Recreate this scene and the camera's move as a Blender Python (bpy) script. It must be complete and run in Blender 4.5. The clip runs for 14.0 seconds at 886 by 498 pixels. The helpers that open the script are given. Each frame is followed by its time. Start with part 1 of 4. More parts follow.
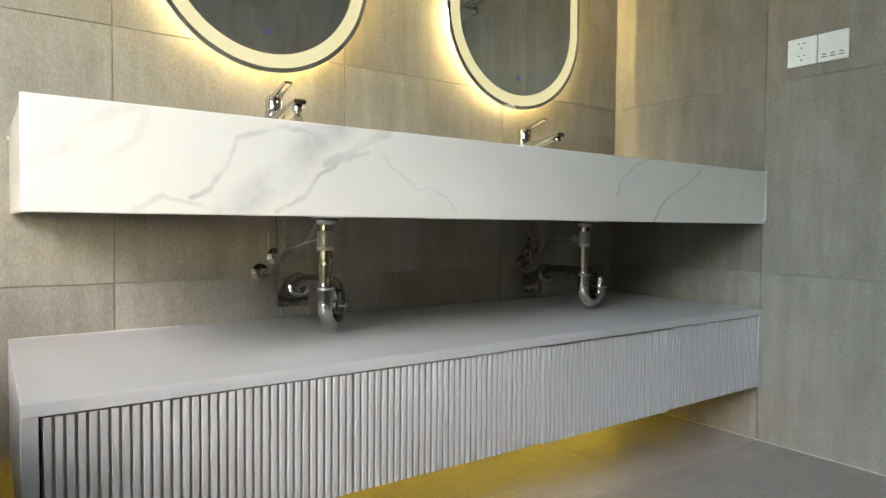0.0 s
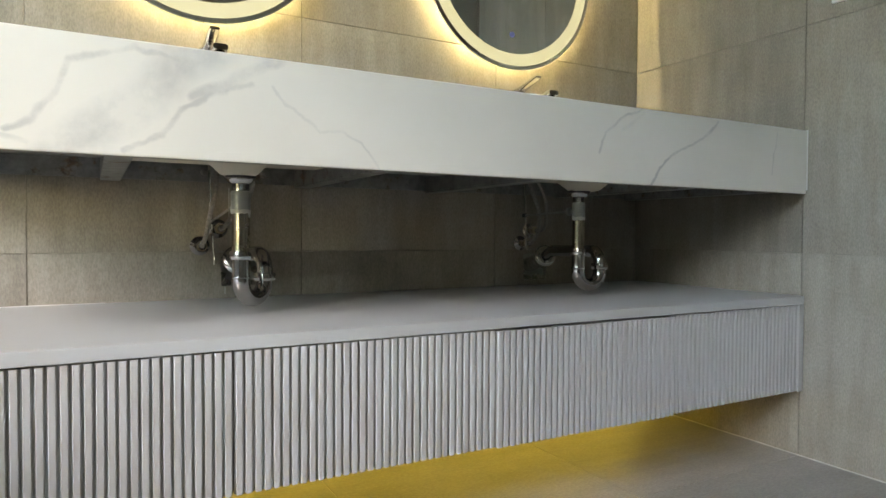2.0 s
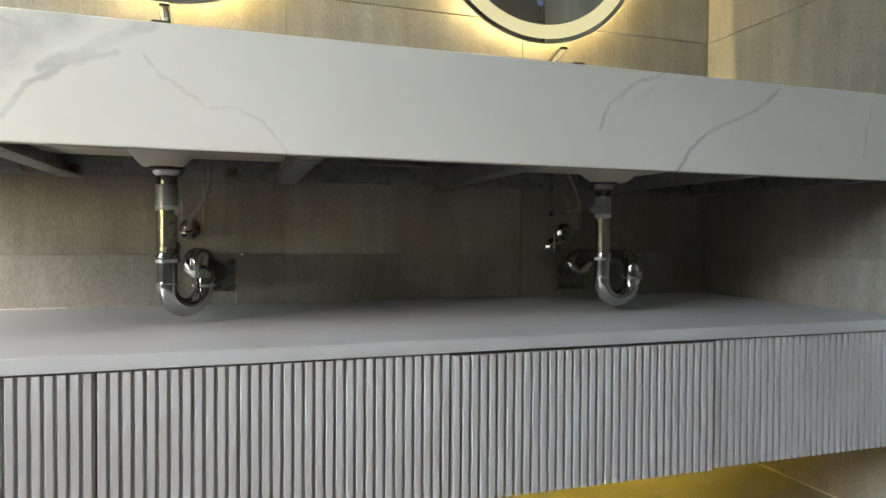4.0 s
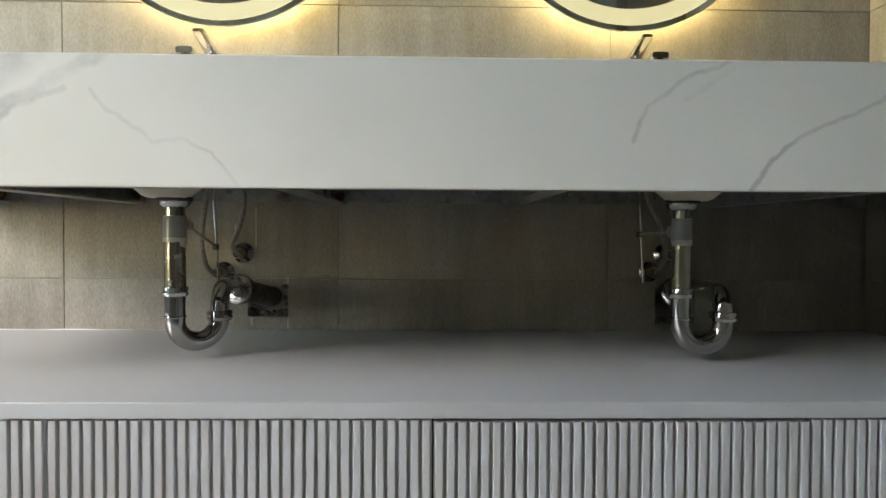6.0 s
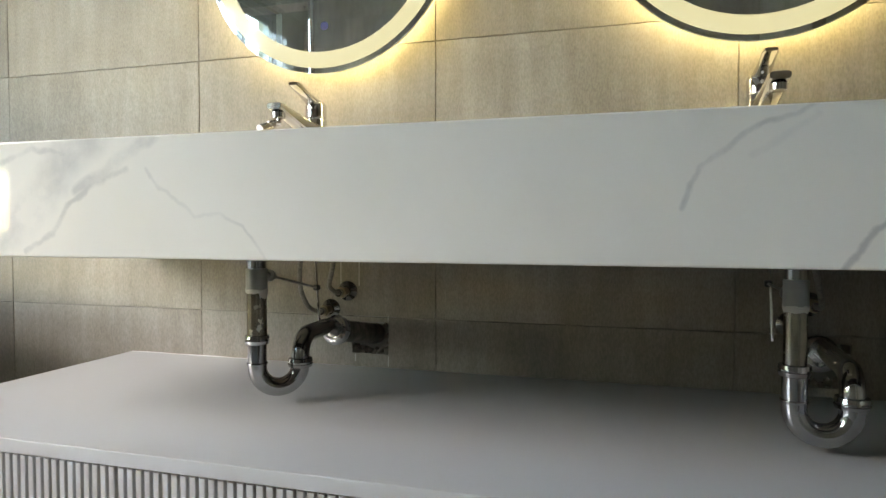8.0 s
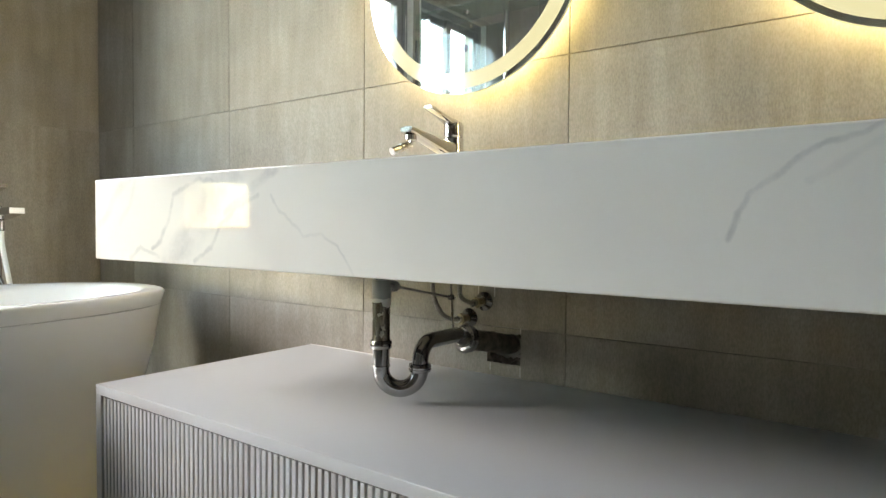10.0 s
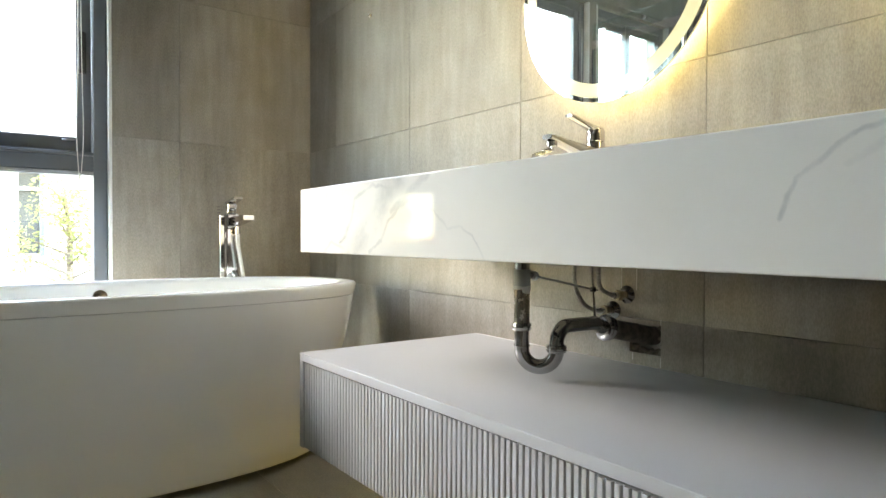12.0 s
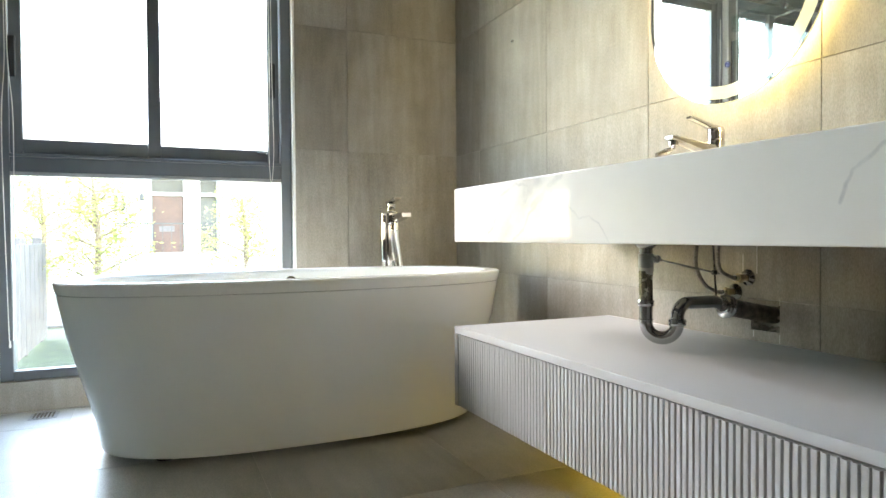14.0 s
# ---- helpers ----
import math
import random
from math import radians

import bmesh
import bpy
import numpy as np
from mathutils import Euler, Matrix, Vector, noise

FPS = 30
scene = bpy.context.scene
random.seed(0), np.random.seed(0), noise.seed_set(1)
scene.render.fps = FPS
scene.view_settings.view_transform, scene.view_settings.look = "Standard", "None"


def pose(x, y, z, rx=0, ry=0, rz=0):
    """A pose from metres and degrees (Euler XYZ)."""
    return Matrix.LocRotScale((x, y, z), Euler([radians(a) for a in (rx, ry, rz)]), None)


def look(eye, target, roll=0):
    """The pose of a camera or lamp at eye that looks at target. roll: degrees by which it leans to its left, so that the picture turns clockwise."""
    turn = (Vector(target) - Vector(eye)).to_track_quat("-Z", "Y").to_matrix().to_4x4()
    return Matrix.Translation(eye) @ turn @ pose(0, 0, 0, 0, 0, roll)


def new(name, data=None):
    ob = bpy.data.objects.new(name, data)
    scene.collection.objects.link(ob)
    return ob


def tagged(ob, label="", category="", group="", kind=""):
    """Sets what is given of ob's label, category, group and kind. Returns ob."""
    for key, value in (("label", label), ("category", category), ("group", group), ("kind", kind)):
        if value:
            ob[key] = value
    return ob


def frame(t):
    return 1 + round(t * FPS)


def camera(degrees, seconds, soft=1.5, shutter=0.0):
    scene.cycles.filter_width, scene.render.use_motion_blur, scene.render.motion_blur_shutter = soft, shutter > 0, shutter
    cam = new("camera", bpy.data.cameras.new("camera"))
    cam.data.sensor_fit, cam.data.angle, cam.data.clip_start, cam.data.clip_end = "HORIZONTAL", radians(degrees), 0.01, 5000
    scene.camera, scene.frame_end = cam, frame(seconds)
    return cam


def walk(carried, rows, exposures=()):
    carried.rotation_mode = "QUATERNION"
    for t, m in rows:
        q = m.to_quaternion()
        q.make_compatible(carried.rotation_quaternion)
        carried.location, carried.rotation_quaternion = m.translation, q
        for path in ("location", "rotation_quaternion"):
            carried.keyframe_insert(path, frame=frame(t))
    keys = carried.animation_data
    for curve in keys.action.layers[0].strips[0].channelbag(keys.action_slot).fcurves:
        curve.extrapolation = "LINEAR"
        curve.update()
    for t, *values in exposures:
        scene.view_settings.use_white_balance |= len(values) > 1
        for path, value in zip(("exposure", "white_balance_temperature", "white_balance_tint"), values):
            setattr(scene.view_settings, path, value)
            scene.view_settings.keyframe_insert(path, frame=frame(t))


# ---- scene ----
cam = camera(69.4, 14.0)
PATH = [
    (0, (-0.245, -1.678, 0.687), (0.917, -0.051, 0.613), 0.5),
    (0.5, (-0.154, -1.676, 0.652), (0.962, -0.018, 0.59), 0.5),
    (1, (-0.062, -1.663, 0.621), (1.008, 0.026, 0.571), 0.3),
    (1.5, (0.032, -1.651, 0.605), (1.049, 0.07, 0.553), 0.3),
    (2, (0.123, -1.635, 0.593), (1.085, 0.118, 0.542), 0.3),
    (2.5, (0.215, -1.623, 0.582), (1.108, 0.165, 0.533), 0.3),
    (5, (0.662, -1.469, 0.602), (1.009, 0.5, 0.57), 0.4),
    (5.5, (0.735, -1.446, 0.618), (0.929, 0.545, 0.585), 0.4),
    (6, (0.799, -1.421, 0.644), (0.845, 0.578, 0.597), 0.3),
    (6.5, (0.861, -1.399, 0.674), (0.756, 0.597, 0.612), 0.1),
    (7, (0.916, -1.374, 0.698), (0.658, 0.609, 0.637), 0.3),
    (7.5, (0.966, -1.348, 0.718), (0.551, 0.607, 0.659), 0.2),
    (8, (1.009, -1.33, 0.742), (0.443, 0.587, 0.677), 0.0),
    (10.3, (1.236, -1.267, 0.772), (-0.033, 0.279, 0.718), 0.2),
    (10.5, (1.257, -1.267, 0.763), (-0.063, 0.235, 0.719), 0.0),
    (11, (1.302, -1.269, 0.751), (-0.133, 0.124, 0.717), 0.2),
    (11.5, (1.348, -1.298, 0.739), (-0.176, -0.003, 0.713), 0.3),
    (12, (1.404, -1.322, 0.741), (-0.205, -0.134, 0.705), 0.2),
    (12.5, (1.461, -1.349, 0.745), (-0.218, -0.263, 0.7), -0.2),
    (13, (1.518, -1.387, 0.743), (-0.218, -0.394, 0.694), -0.4),
    (13.5, (1.579, -1.436, 0.736), (-0.203, -0.529, 0.687), -0.6),
    (14, (1.648, -1.484, 0.72), (-0.175, -0.664, 0.679), -0.4),
]
EXPOSURES = [(0.0, 4.95, 8200, 16), (2.5, 4.92, 8200, 16), (6.5, 4.90, 8150, 16), (11.0, 5.12, 8150, 16), (12.5, 5.3, 8200, 16), (14.0, 5.42, 8200, 16)]
walk(cam, [(t, look(eye, target, roll)) for t, eye, target, roll in PATH], EXPOSURES)
BAND, BACK, STRIP = 0.023, 10.5, 0.68

# ---- world, sun, exposure ----
world = bpy.data.worlds.new("sky")
scene.world = world
world.use_nodes = True
_n = world.node_tree.nodes
_sky = _n.new("ShaderNodeTexSky")
_sky.sky_type, _sky.sun_disc = "NISHITA", False
_sky.sun_elevation, _sky.sun_rotation = radians(31), radians(233)
_sky.air_density, _sky.dust_density, _sky.ozone_density = 1.2, 0.1, 1.0
_n["Background"].inputs["Strength"].default_value = 0.15
world.node_tree.links.new(_sky.outputs[0], _n["Background"].inputs["Color"])

sun = new("sun", bpy.data.lights.new("sun", "SUN"))
sun.data.energy, sun.data.angle, sun.data.color = 0.19, radians(27), (1.0, 0.95, 0.88)
sun.matrix_world = look((-6.85, -5.16, 5.15), (0, 0, 0))


# ---- materials ----
def material(name):
    m = bpy.data.materials.new(name)
    m.use_nodes = True
    return m, m.node_tree.nodes, m.node_tree.links, m.node_tree.nodes["Principled BSDF"]


def noise_node(nt, ln, vec, scale, detail=4.0, rough=0.55):
    n = nt.new("ShaderNodeTexNoise")
    n.inputs["Scale"].default_value, n.inputs["Detail"].default_value, n.inputs["Roughness"].default_value = scale, detail, rough
    if vec is not None:
        ln.new(vec, n.inputs["Vector"])
    return n.outputs["Fac"]


def math_node(nt, ln, op, a, b=None, clamp=False):
    n = nt.new("ShaderNodeMath")
    n.operation, n.use_clamp = op, clamp
    for i, v in enumerate((a, b)):
        if v is None:
            continue
        if isinstance(v, (int, float)):
            n.inputs[i].default_value = v
        else:
            ln.new(v, n.inputs[i])
    return n.outputs[0]


def ramp(nt, ln, fac, stops):
    n = nt.new("ShaderNodeValToRGB")
    while len(n.color_ramp.elements) < len(stops):
        n.color_ramp.elements.new(0.5)
    for e, (p, c) in zip(n.color_ramp.elements, stops):
        e.position, e.color = p, (*c, 1)
    ln.new(fac, n.inputs[0])
    return n.outputs[0]


def mix(nt, ln, kind, fac, a, b):
    n = nt.new("ShaderNodeMix")
    n.data_type, n.blend_type = "RGBA", kind
    for i, v in ((0, fac), (6, a), (7, b)):
        if isinstance(v, (int, float)):
            n.inputs[i].default_value = v
        elif isinstance(v, tuple):
            n.inputs[i].default_value = (*v, 1)
        else:
            ln.new(v, n.inputs[i])
    return n.outputs[2]


def bump(nt, ln, height, strength, dist, bsdf):
    n = nt.new("ShaderNodeBump")
    n.inputs["Strength"].default_value, n.inputs["Distance"].default_value = strength, dist
    ln.new(height, n.inputs["Height"])
    ln.new(n.outputs[0], bsdf.inputs["Normal"])


def mapped(nt, ln, scale, shift=None):
    """World position, scaled, with an optional per-piece shift."""
    g = nt.new("ShaderNodeNewGeometry")
    out = g.outputs["Position"]
    if shift is not None:
        a = nt.new("ShaderNodeVectorMath")
        a.operation = "ADD"
        ln.new(out, a.inputs[0])
        ln.new(shift, a.inputs[1])
        out = a.outputs[0]
    m = nt.new("ShaderNodeMapping")
    m.inputs["Scale"].default_value = scale
    ln.new(out, m.inputs["Vector"])
    return m.outputs[0]


def piece_shift(nt, ln, amount):
    o = nt.new("ShaderNodeObjectInfo")
    c = nt.new("ShaderNodeCombineXYZ")
    for i, k in enumerate((1.0, 1.7, 0.6)):
        ln.new(math_node(nt, ln, "MULTIPLY", o.outputs["Random"], amount * k), c.inputs[i])
    return c.outputs[0], o.outputs["Random"]


def stone_tile(name, stretch, dark, mid, light, rough, spec=0.35, relief=0.32):
    m, nt, ln, b = material(name)
    shift, rnd = piece_shift(nt, ln, 37.0)
    streak = mapped(nt, ln, stretch, shift)
    broad = noise_node(nt, ln, streak, 3.2, 5, 0.6)
    fine = noise_node(nt, ln, streak, 26.0, 4, 0.65)
    grain = noise_node(nt, ln, mapped(nt, ln, tuple(0.35 if k < 0.5 else 1 for k in stretch), shift), 340.0, 3, 0.7)
    mottle = noise_node(nt, ln, mapped(nt, ln, (1, 1, 1), shift), 7.0, 4, 0.6)
    v = math_node(nt, ln, "ADD", math_node(nt, ln, "MULTIPLY", broad, 0.5), math_node(nt, ln, "ADD", math_node(nt, ln, "MULTIPLY", fine, 0.28), math_node(nt, ln, "MULTIPLY", mottle, 0.22)))
    col = ramp(nt, ln, v, ((0.355, dark), (0.5, mid), (0.645, light)))
    # thin pale veins that run with the grain
    vn = math_node(nt, ln, "ABSOLUTE", math_node(nt, ln, "SUBTRACT", noise_node(nt, ln, streak, 1.3, 3, 0.5), 0.5))
    vein = math_node(nt, ln, "SUBTRACT", 1.0, math_node(nt, ln, "MULTIPLY", vn, 55.0), True)
    col = mix(nt, ln, "MIX", math_node(nt, ln, "MULTIPLY", vein, 0.22), col, light)
    col = mix(nt, ln, "OVERLAY", 0.27, col, ramp(nt, ln, grain, ((0.36, (0.22,) * 3), (0.64, (0.78,) * 3))))
    val = math_node(nt, ln, "ADD", 0.95, math_node(nt, ln, "MULTIPLY", rnd, 0.10))
    h = nt.new("ShaderNodeHueSaturation")
    ln.new(col, h.inputs["Color"])
    ln.new(val, h.inputs["Value"])
    ln.new(h.outputs[0], b.inputs["Base Color"])
    ln.new(math_node(nt, ln, "ADD", rough, math_node(nt, ln, "MULTIPLY", fine, 0.2)), b.inputs["Roughness"])
    b.inputs["Specular IOR Level"].default_value = spec
    bump(nt, ln, math_node(nt, ln, "ADD", math_node(nt, ln, "MULTIPLY", grain, 0.6), fine), relief, 0.0009, b)
    return m


WALL_TILE = stone_tile("wall_tile", (1, 1, 0.14), (0.19, 0.168, 0.140), (0.262, 0.236, 0.202), (0.345, 0.318, 0.278), 0.5)
FLOOR_TILE = stone_tile("floor_tile", (0.16, 1, 1), (0.275, 0.265, 0.245), (0.355, 0.342, 0.318), (0.435, 0.42, 0.395), 0.30, 0.5, 0.03)


def plain(name, color, rough=0.5, metal=0.0, vary=0.06, scale=9.0, bumpy=0.0, spec=0.5, wear=0.0):
    m, nt, ln, b = material(name)
    n1 = noise_node(nt, ln, mapped(nt, ln, (1, 1, 1)), scale, 4)
    n2 = noise_node(nt, ln, mapped(nt, ln, (1, 1, 1)), scale * 22, 3)
    lo = tuple(c * (1 - vary) for c in color)
    hi = tuple(min(1, c * (1 + vary)) for c in color)
    ln.new(ramp(nt, ln, n1, ((0.3, lo), (0.7, hi))), b.inputs["Base Color"])
    r = math_node(nt, ln, "ADD", rough, math_node(nt, ln, "MULTIPLY", math_node(nt, ln, "SUBTRACT", n1, 0.5), 0.12 + wear))
    ln.new(r, b.inputs["Roughness"])
    b.inputs["Metallic"].default_value = metal
    b.inputs["Specular IOR Level"].default_value = spec
    if bumpy:
        bump(nt, ln, n2, bumpy, 0.0006, b)
    return m


GROUT = plain("grout", (0.285, 0.26, 0.222), 0.9, vary=0.2, scale=30)
GROUT_PALE = plain("pale_grout", (0.58, 0.56, 0.52), 0.9, vary=0.15, scale=30)
PLASTER = plain("white_plaster", (0.68, 0.67, 0.65), 0.85, vary=0.03, bumpy=0.2)
CONCRETE = plain("concrete", (0.35, 0.34, 0.32), 0.9, vary=0.15)
BOARD = plain("rough_dark_board", (0.11, 0.10, 0.09), 0.9, vary=0.2)
LACQUER = plain("grey_lacquer", (0.485, 0.50, 0.512), 0.36, vary=0.015, scale=4)
# Near-black colour that puts the shade of the door gaps on the carcass.
CARCASS = plain("cabinet_dark_gap", (0.04, 0.04, 0.042), 0.8)
ACRYLIC = plain("white_acrylic", (0.88, 0.89, 0.865), 0.10, vary=0.015, scale=3)
CERAMIC = plain("cream_ceramic", (0.52, 0.47, 0.375), 0.45, vary=0.06, bumpy=0.1)
CHROME = plain("chrome", (0.60, 0.60, 0.61), 0.07, 1.0, vary=0.02, scale=14, wear=0.06)
# Darker copy of CHROME: the dim space under the counter is in its colour.
TRAP_CHROME = plain("dusty_chrome", (0.40, 0.40, 0.405), 0.09, 1.0, vary=0.06, scale=30, wear=0.10)
PIPE = plain("dull_steel_pipe", (0.34, 0.31, 0.255), 0.24, 1.0, vary=0.12, scale=40, wear=0.15)
SLEEVE = plain("grey_plastic_sleeve", (0.27, 0.285, 0.28), 0.3, 0.2, vary=0.06)
TAPE = plain("white_sealing_tape", (0.5, 0.5, 0.48), 0.7)
RUBBER = plain("black_rubber", (0.02, 0.02, 0.022), 0.6)
HOSE = plain("braided_hose", (0.27, 0.26, 0.24), 0.40, 0.7, vary=0.3, scale=180, bumpy=0.8)
BRASS = plain("tarnished_brass", (0.30, 0.25, 0.17), 0.3, 1.0, vary=0.15, scale=60)
DRAINPIPE = plain("dark_waste_pipe", (0.15, 0.135, 0.115), 0.55, vary=0.55, scale=55, bumpy=0.8)


def galvanised():
    """Zinc-grey steel with brown rust blooms and pale dust."""
    m, nt, ln, b = material("galvanised_steel")
    pos = mapped(nt, ln, (1, 1, 1))
    zinc = ramp(nt, ln, noise_node(nt, ln, pos, 30.0, 5, 0.7), ((0.3, (0.17, 0.172, 0.165)), (0.7, (0.34, 0.342, 0.335))))
    rust = ramp(nt, ln, noise_node(nt, ln, pos, 17.0, 6, 0.72), ((0.56, (0.0,) * 3), (0.66, (1.0,) * 3)))
    tone = ramp(nt, ln, noise_node(nt, ln, pos, 70.0, 4), ((0.35, (0.07, 0.035, 0.016)), (0.65, (0.24, 0.13, 0.06))))
    ln.new(mix(nt, ln, "MIX", math_node(nt, ln, "MULTIPLY", rust, 0.8), zinc, tone), b.inputs["Base Color"])
    ln.new(math_node(nt, ln, "SUBTRACT", 0.45, math_node(nt, ln, "MULTIPLY", rust, 0.4), True), b.inputs["Metallic"])
    ln.new(math_node(nt, ln, "ADD", 0.42, math_node(nt, ln, "MULTIPLY", rust, 0.4)), b.inputs["Roughness"])
    bump(nt, ln, noise_node(nt, ln, pos, 240.0, 3), 0.25, 0.0006, b)
    return m


STEEL = galvanised()
MORTAR = plain("rough_mortar", (0.21, 0.19, 0.165), 0.95, vary=0.35, scale=60, bumpy=0.9)
RUST = plain("rusty_steel", (0.16, 0.085, 0.04), 0.8, 0.2, vary=0.5, scale=45, bumpy=0.4)
ALU = plain("grey_aluminium", (0.115, 0.13, 0.145), 0.42, 0.15, vary=0.05, bumpy=0.05)
ALU_PALE = plain("pale_aluminium", (0.30, 0.31, 0.32), 0.45, 0.1, vary=0.05)
ALU_DARK = plain("dark_gasket", (0.03, 0.033, 0.038), 0.5)
WHITE_TRIM = plain("white_sealant", (0.78, 0.78, 0.76), 0.6)
WHITE_PLASTIC = plain("white_plastic", (0.80, 0.80, 0.79), 0.25, vary=0.02)
PRINT = plain("grey_print", (0.25, 0.25, 0.26), 0.6)
CORD = plain("white_cord", (0.75, 0.75, 0.72), 0.7)
# Dark brown picked to lower the fill light, not the door's known colour.
DOOR_PAINT = plain("dark_door_veneer", (0.10, 0.075, 0.055), 0.45, vary=0.12)


def mirror_material():
    m, nt, ln, b = material("silver_mirror")
    b.inputs["Base Color"].default_value = (0.82, 0.86, 0.84, 1)
    b.inputs["Metallic"].default_value, b.inputs["Roughness"].default_value = 0.93, 0.015
    return m


def glass_material(name, tint):
    m, nt, ln, b = material(name)
    nt.remove(b)
    t = nt.new("ShaderNodeBsdfTransparent")
    t.inputs[0].default_value = (*tint, 1)
    g = nt.new("ShaderNodeBsdfGlossy")
    g.inputs["Roughness"].default_value = 0.0
    f = nt.new("ShaderNodeLayerWeight")
    f.inputs[0].default_value = 0.5
    k = math_node(nt, ln, "POWER", f.outputs["Facing"], 5.0)
    s = nt.new("ShaderNodeMixShader")
    ln.new(math_node(nt, ln, "ADD", math_node(nt, ln, "MULTIPLY", k, 0.9), 0.04), s.inputs[0])
    ln.new(t.outputs[0], s.inputs[1])
    ln.new(g.outputs[0], s.inputs[2])
    ln.new(s.outputs[0], nt["Material Output"].inputs[0])
    return m


def glow(name, color, strength):
    m, nt, ln, b = material(name)
    nt.remove(b)
    e = nt.new("ShaderNodeEmission")
    e.inputs[0].default_value, e.inputs[1].default_value = (*color, 1), strength
    ln.new(e.outputs[0], nt["Material Output"].inputs[0])
    return m


MIRROR = mirror_material()
PANE = glass_material("window_glass", (0.96, 0.98, 0.97))
SHOWER_GLASS = glass_material("shower_glass", (0.86, 0.93, 0.91))
BAND_GLOW, _nt, _ln, _b = material("frosted_light_band")
_b.inputs["Base Color"].default_value, _b.inputs["Roughness"].default_value = (0.16, 0.165, 0.155, 1), 0.08
_b.inputs["Emission Color"].default_value, _b.inputs["Emission Strength"].default_value = (0.93, 0.97, 0.60, 1), BAND
BACK_GLOW = glow("mirror_back_led", (1.0, 0.90, 0.46), BACK)
STRIP_GLOW = glow("cabinet_led", (1.0, 0.80, 0.13), STRIP)
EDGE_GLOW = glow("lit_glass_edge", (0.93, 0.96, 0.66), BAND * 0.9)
BLUE_GLOW = glow("touch_symbol", (0.25, 0.35, 1.0), 0.011)


def marble():
    """White polished stone; each vein is a broken line across the apron (x, z, then half width and depth of colour)."""
    m, nt, ln, b = material("veined_white_stone")
    pos = mapped(nt, ln, (1, 0, 1))
    wob = nt.new("ShaderNodeTexNoise")
    wob.inputs["Scale"].default_value, wob.inputs["Detail"].default_value = 24.0, 5.0
    ln.new(mapped(nt, ln, (1, 1, 1)), wob.inputs["Vector"])
    w = nt.new("ShaderNodeVectorMath")
    w.operation = "MULTIPLY_ADD"
    ln.new(wob.outputs["Color"], w.inputs[0])
    w.inputs[1].default_value, w.inputs[2].default_value = (0.022, 0, 0.022), (-0.011, 0, -0.011)
    p = nt.new("ShaderNodeVectorMath")
    ln.new(pos, p.inputs[0])
    ln.new(w.outputs[0], p.inputs[1])
    veins = (
        (((1.19, 0.872), (1.14, 0.853), (1.10, 0.827), (1.076, 0.805), (1.058, 0.762)), 0.0027, 0.42),
        (((1.43, 0.862), (1.383, 0.817), (1.294, 0.781), (1.24, 0.742), (1.208, 0.690)), 0.0035, 0.50),
        (((1.184, 0.857), (1.126, 0.819)), 0.004, 0.14),
        (((0.375, 0.823), (0.40, 0.795), (0.454, 0.757), (0.49, 0.763), (0.53, 0.742), (0.565, 0.700)), 0.0022, 0.24),
        (((0.39, 0.868), (0.335, 0.838), (0.298, 0.81), (0.255, 0.797)), 0.008, 0.40),
        (((0.29, 0.872), (0.229, 0.834), (0.186, 0.78), (0.139, 0.744), (0.08, 0.700)), 0.026, 0.40),
        (((0.24, 0.846), (0.18, 0.858), (0.10, 0.83), (0.083, 0.785), (0.053, 0.746), (0.02, 0.728)), 0.0042, 0.48),
        (((0.345, 0.824), (0.287, 0.803), (0.24, 0.775), (0.215, 0.735), (0.165, 0.712)), 0.0038, 0.42),
        (((-0.05, 0.870), (-0.093, 0.852), (-0.132, 0.82), (-0.157, 0.79), (-0.21, 0.760)), 0.009, 0.22),
        (((-0.04, 0.865), (-0.058, 0.817), (-0.10, 0.776)), 0.006, 0.14),
        (((-0.06, 0.706), (-0.022, 0.728), (0.042, 0.712)), 0.004, 0.26),
        (((1.655, 0.85), (1.645, 0.80), (1.634, 0.747)), 0.002, 0.28),
    )
    total = None
    for line, half, depth in veins:
        near = None
        for (ax, az), (bx, bz) in zip(line, line[1:]):
            d = Vector((bx - ax, 0, bz - az))
            rel = nt.new("ShaderNodeVectorMath")
            rel.operation = "SUBTRACT"
            ln.new(p.outputs[0], rel.inputs[0])
            rel.inputs[1].default_value = (ax, 0, az)
            dot = nt.new("ShaderNodeVectorMath")
            dot.operation = "DOT_PRODUCT"
            ln.new(rel.outputs[0], dot.inputs[0])
            dot.inputs[1].default_value = d / d.length_squared
            h = math_node(nt, ln, "ADD", dot.outputs["Value"], 0.0, True)
            foot = nt.new("ShaderNodeVectorMath")
            foot.operation = "SCALE"
            foot.inputs[0].default_value = d
            ln.new(h, foot.inputs["Scale"])
            gap = nt.new("ShaderNodeVectorMath")
            gap.operation = "DISTANCE"
            ln.new(rel.outputs[0], gap.inputs[0])
            ln.new(foot.outputs[0], gap.inputs[1])
            near = gap.outputs["Value"] if near is None else math_node(nt, ln, "MINIMUM", near, gap.outputs["Value"])
        v = math_node(nt, ln, "SUBTRACT", 1.0, math_node(nt, ln, "DIVIDE", math_node(nt, ln, "MAXIMUM", math_node(nt, ln, "SUBTRACT", near, half * 0.45), 0.0), half), True)
        v = math_node(nt, ln, "MULTIPLY", v, depth)
        total = v if total is None else math_node(nt, ln, "MAXIMUM", total, v)
    patch = ramp(nt, ln, noise_node(nt, ln, mapped(nt, ln, (1, 1, 1)), 11.0, 6, 0.7), ((0.36, (0.22,) * 3), (0.60, (1.0,) * 3)))
